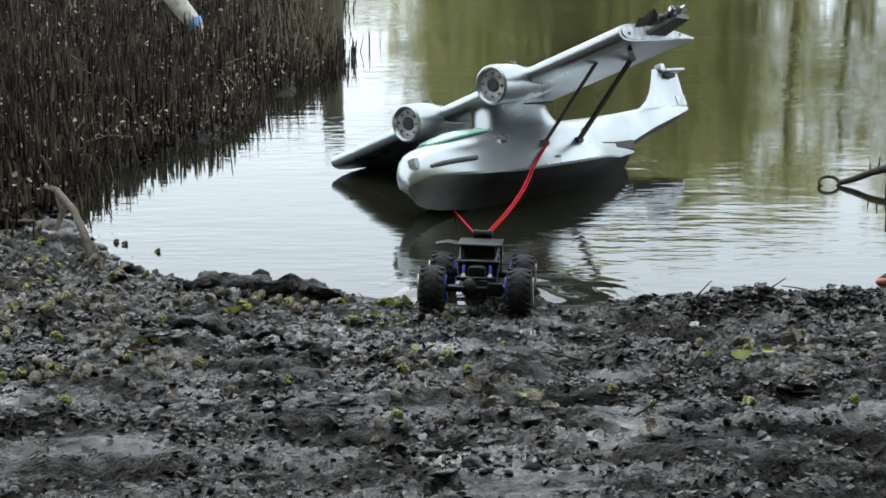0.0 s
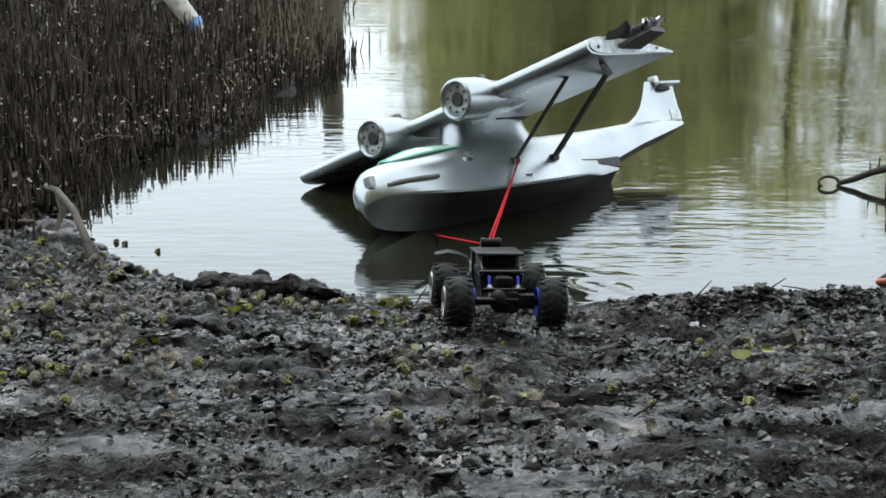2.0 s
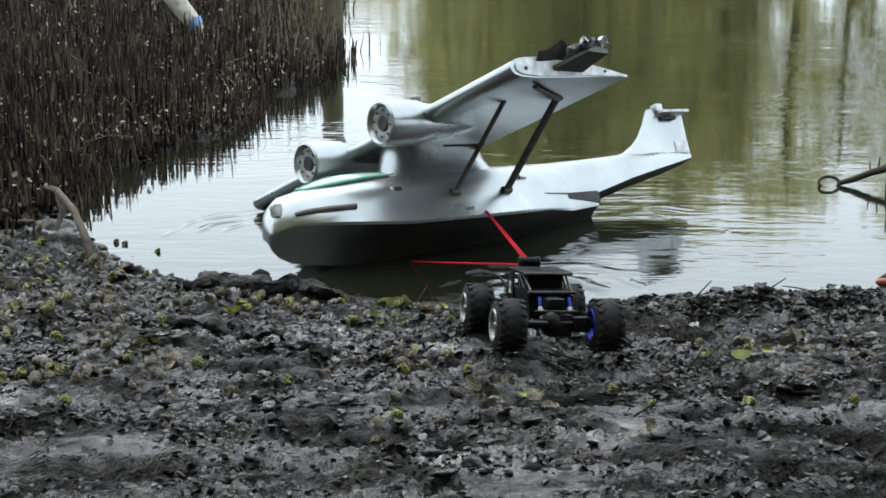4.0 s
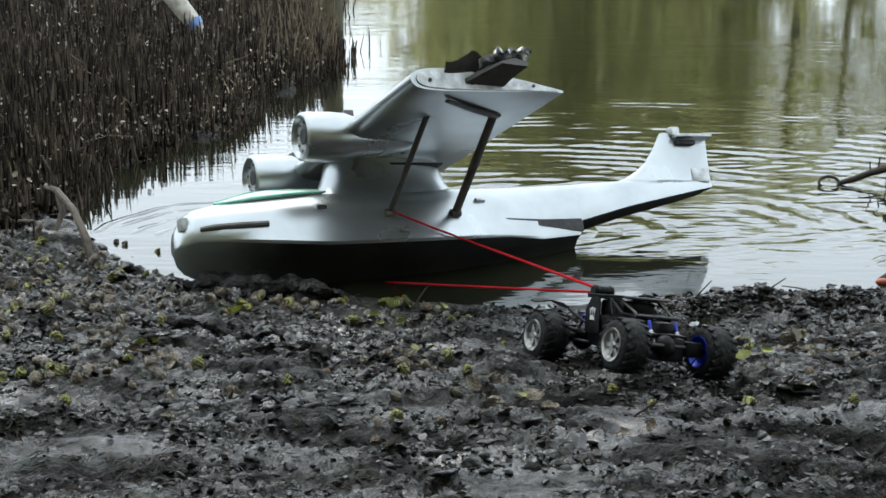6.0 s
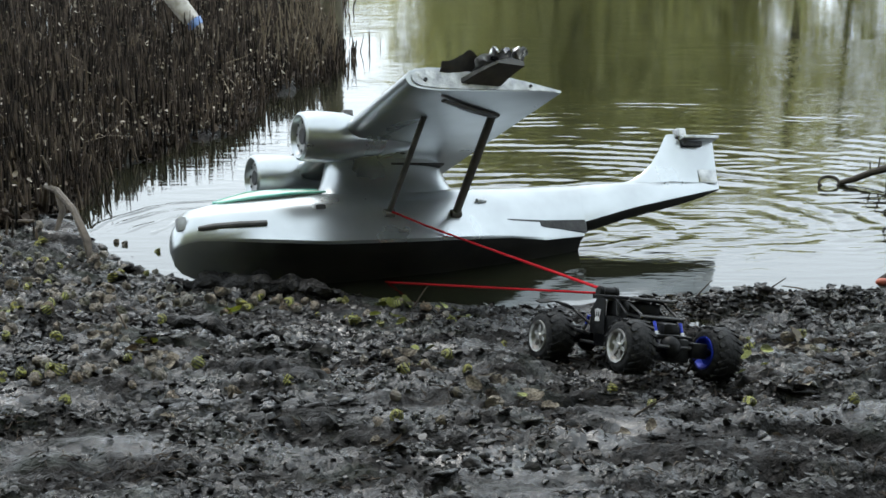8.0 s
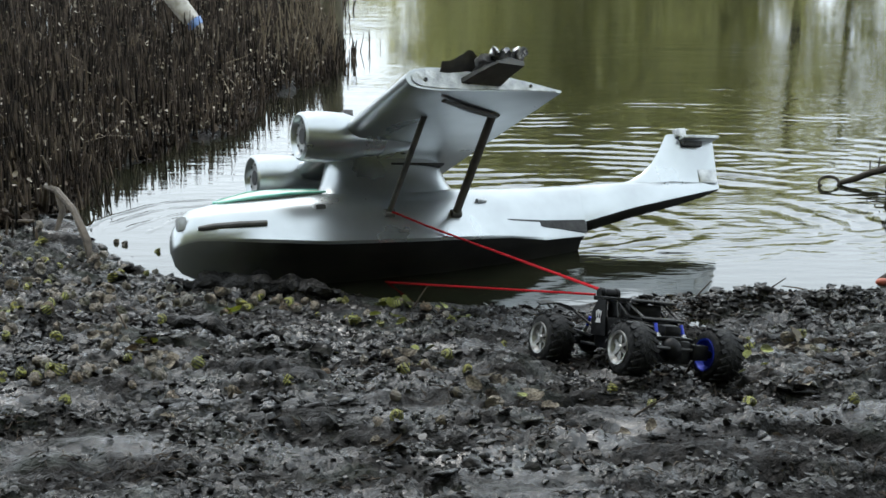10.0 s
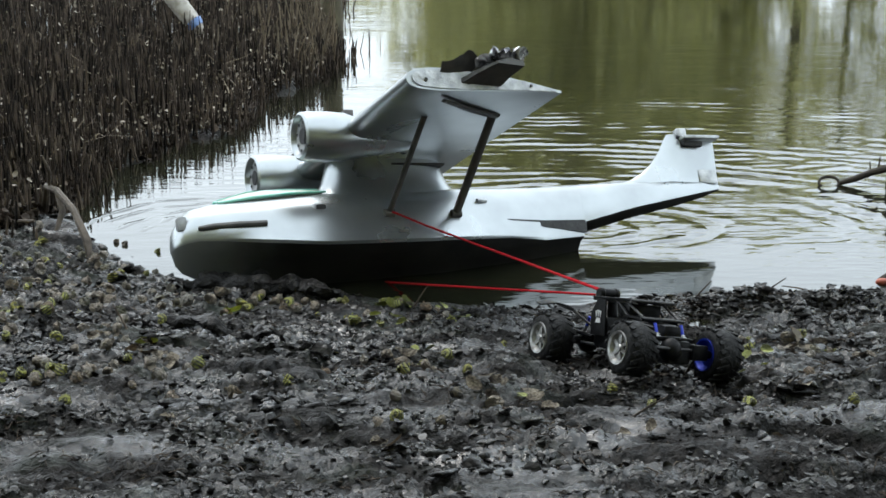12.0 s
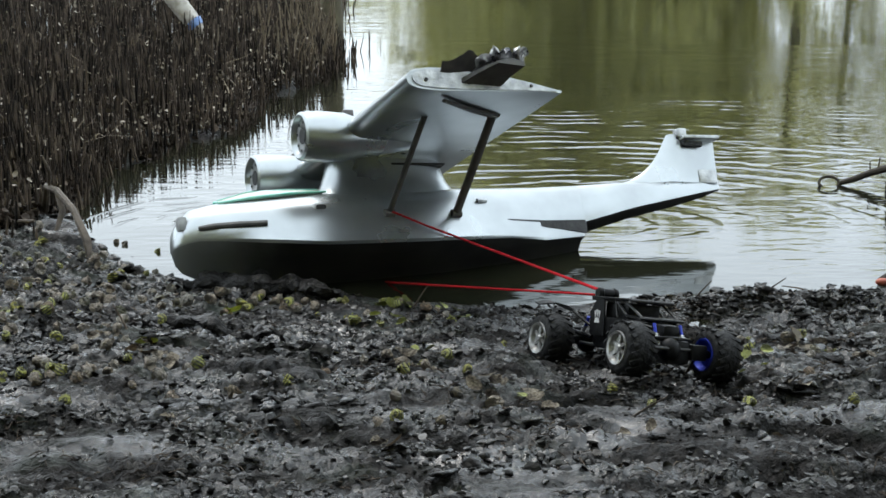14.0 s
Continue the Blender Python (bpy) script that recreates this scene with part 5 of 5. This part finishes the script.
for k in range(6):
    RIPPLES.append(ripple(-0.45, 4.9, 0.20 + 0.075 * k, 85, 190, 0.0050, 0.06, 0.15, 2.8 + 0.3 * k, 0.10))

def build_chop():
    """Irregular chop that the hauled hull leaves behind on the lagoon."""
    x0, x1, y0, y1, step = -0.55, 2.2, 4.55, 8.6, 0.0125
    nx, ny = int((x1 - x0) / step), int((y1 - y0) / step)
    verts = []
    for j in range(ny + 1):
        for i in range(nx + 1):
            x, y = x0 + step * i, y0 + step * j
            u, v = (x - 0.80) / 1.34, (y - 6.55) / 1.98
            fade = max(0.0, 1 - (u * u + v * v)) ** 0.35
            gust = min(1.0, max(0.0, 0.75 + 1.3 * noise.noise(Vector((x * 1.7, y * 2.2, 3)))))
            far = math.hypot(x - 0.30, 1.15 * (y - 4.95)) + 0.10 * noise.noise(Vector((x * 1.8, y * 1.8, 9))) + 0.03 * noise.noise(Vector((x * 5, y * 5, 4)))
            wave = 0.50 * math.sin(2 * math.pi * far / 0.135) * (0.35 + 1.1 * noise.noise(Vector((x * 2.6, y * 2.6, 21)))) + 0.30 * noise.noise(Vector((x * 9, y * 20 - 2 * x, 17)))
            verts.append((x, y, fade * (0.0030 + 0.0040 * (1 + 1.6 * min(1.0, max(0.0, (6.3 - y) / 0.7))) * (1 - 0.65 * min(1.0, max(0.0, (y - 6.7) / 1.2))) * gust * wave) - 0.0010))
    w = nx + 1
    faces = [(j * w + i, j * w + i + 1, (j + 1) * w + i + 1, (j + 1) * w + i) for j in range(ny) for i in range(nx)]
    return tagged(raw("water_chop", verts, faces, WATER), "choppy wavelets on the murky lagoon water", "ripple", kind="stuff")


chop = build_chop()


def build_wash():
    """Short steep wavelets that the crawler's wheels stir up in the shallows."""
    x0, x1, y0, y1, step = -0.35, 0.75, 4.05, 5.0, 0.010
    nx, ny = int((x1 - x0) / step), int((y1 - y0) / step)
    verts = []
    for j in range(ny + 1):
        for i in range(nx + 1):
            x, y = x0 + step * i, y0 + step * j
            u, v = (x - 0.20) / 0.36, (y - 4.32) / 0.24
            fade = max(0.0, 1 - (u * u + v * v)) ** 0.7
            far = math.hypot(x - 0.10, y - 4.12) + 0.05 * noise.noise(Vector((x * 4, y * 4, 2)))
            wave = 0.6 * math.sin(2 * math.pi * far / 0.11) * (0.5 + noise.noise(Vector((x * 5, y * 5, 33)))) + 0.8 * noise.noise(Vector((x * 9, y * 12, 6)))
            verts.append((x, y, fade * (0.0034 + 0.0068 * wave) - 0.0008))
    w = nx + 1
    faces = [(j * w + i, j * w + i + 1, (j + 1) * w + i + 1, (j + 1) * w + i) for j in range(ny) for i in range(nx)]
    return tagged(raw("water_wash", verts, faces, WATER), "small steep wavelets stirred up in the shallows", "ripple", kind="stuff")


wash = build_wash()

# ---- towing rope: short pieces that travel along the line and wind onto the drum ----
PIECE = 0.034
DRUM = Vector((0.112, 0, 0.166))


def rope_piece_mesh():
    bm = bmesh.new()
    tube(bm, [(-PIECE * 0.56, 0, 0), (0, 0, 0), (PIECE * 0.56, 0, 0)], 0.0027, 7)
    return finish(bm, "rope_piece", ROPE)


ROPE_MESH = rope_piece_mesh()


def line_high(t, side):
    """From the strut's foot over the hull's edge to the drum."""
    p, c = at_time(PLANE_ROWS, t), at_time(CAR_ROWS, t)
    x = float(np.interp(t, (0, 1.0, 2.0, 3.0, 5.4), (0.330, 0.315, 0.283, 0.218, 0.022)))
    slack = max(0.0, 1 - t / 1.2)
    gap = 0.007 * side * max(0.2, 1 - t / 1.4)
    chine, drum = p @ Vector((x + gap, 0.1765, -0.082)), c @ (DRUM + Vector((0.012, 0.004 * side - 0.013 * slack, 0.004)))
    sag = [chine.lerp(drum, u) + Vector((0.014, 0.0, -0.006)) * slack * 4 * u * (1 - u) for u in (0.2, 0.4, 0.6, 0.8)]
    return [p @ Vector((0.192 + 0.3 * gap, 0.158, -0.006)), p @ Vector((0.5 * (0.192 + x) + 0.6 * gap, 0.166, -0.045)), chine, *sag, drum]


# where the lower line comes out of the water: times, x, y
ENTRY = ((0.0, 1.0, 2.0, 3.0, 5.5), (0.034, -0.002, -0.024, -0.047, -0.148), (5.277, 5.093, 4.921, 4.738, 4.354))


def line_low(t, side):
    """From under the keel through the water to the drum."""
    p, c = at_time(PLANE_ROWS, t), at_time(CAR_ROWS, t)
    dip = Vector((float(np.interp(t, *ENTRY[:2])), float(np.interp(t, ENTRY[0], ENTRY[2])), 0.0))
    deep = p @ Vector((0.45, 0.0, -0.25))
    deep.z = -0.10
    if (deep - dip).length < 0.3:
        deep = dip + Vector((-0.3, 0.15, -0.10))
    return [deep, dip, c @ (DRUM + Vector((0.012, 0.017, -0.004)))]


def lay(points, s, home):
    """Pose of a piece whose middle lies s metres along a line; past its end it lies on the drum."""
    for a, b in zip(points, points[1:]):
        ln = (b - a).length
        if s <= ln:
            d = (b - a).normalized()
            return Matrix.Translation(a + d * s) @ d.to_track_quat("X", "Z").to_matrix().to_4x4()
        s -= ln
    return home


def build_rope(line, side, count, label):
    root = thing("tow_rope", label, "rope", "tow ropes")
    pieces = []
    for _ in range(count):
        ob = new("rope_piece", ROPE_MESH)
        ob.parent = root
        pieces.append(ob)
    return line, side, pieces


ROPES = [build_rope(line_high, 1, 56, "taut red tow rope from hull to crawler"), build_rope(line_high, -1, 56, "taut red tow rope from hull to crawler"), build_rope(line_low, 1, 50, "red tow rope running into the dark water")]


def key_rope(line, side, pieces):
    times = [0.25 * k for k in range(27)] + [8.2, 10.3, 14.0]
    for k, ob in enumerate(pieces):
        rows = []
        for t in times:
            home = at_time(CAR_ROWS, t) @ Matrix.Translation(DRUM) @ pose(0, 0, 0, 0, 0, 90)
            rows.append((t, lay(line(t, side), (k + 0.5) * PIECE, home)))
        walk(ob, rows)


def motions():
    walk(plane, PLANE_ROWS)
    walk(water, [(0.0, pose(0, 0, 0)), (7.0, pose(-0.35, -0.28, 0)), (14.0, pose(-0.70, -0.56, 0))])
    walk(crawler, CAR_ROWS)
    walk(chop, [(0.0, pose(-0.10, 0.05, -0.012)), (2.6, pose(-0.08, 0.04, -0.012)), (5.0, pose(-0.03, 0.02, 0)), (10.0, pose(0.06, 0.0, 0)), (14.0, pose(0.20, 0.08, -0.0016))])
    walk(wash, [(0.0, pose(-0.02, -0.02, 0)), (2.5, pose(0.04, 0.06, -0.0004)), (5.0, pose(0.09, 0.10, -0.004)), (7.0, pose(0.10, 0.11, -0.012)), (14.0, pose(0.10, 0.11, -0.012))])
    for wave, rows in RIPPLES:
        walk(wave, rows)
    for line, side, pieces in ROPES:
        key_rope(line, side, pieces)
    for wheel, (x, y, z) in crawler_wheels:
        ts = [0.25 * k for k in range(41)] + [14.0]
        walk(wheel, [(t, pose(x, y, z) @ Matrix.Rotation(radians(spin(t)), 4, "Y")) for t in ts])


motions()
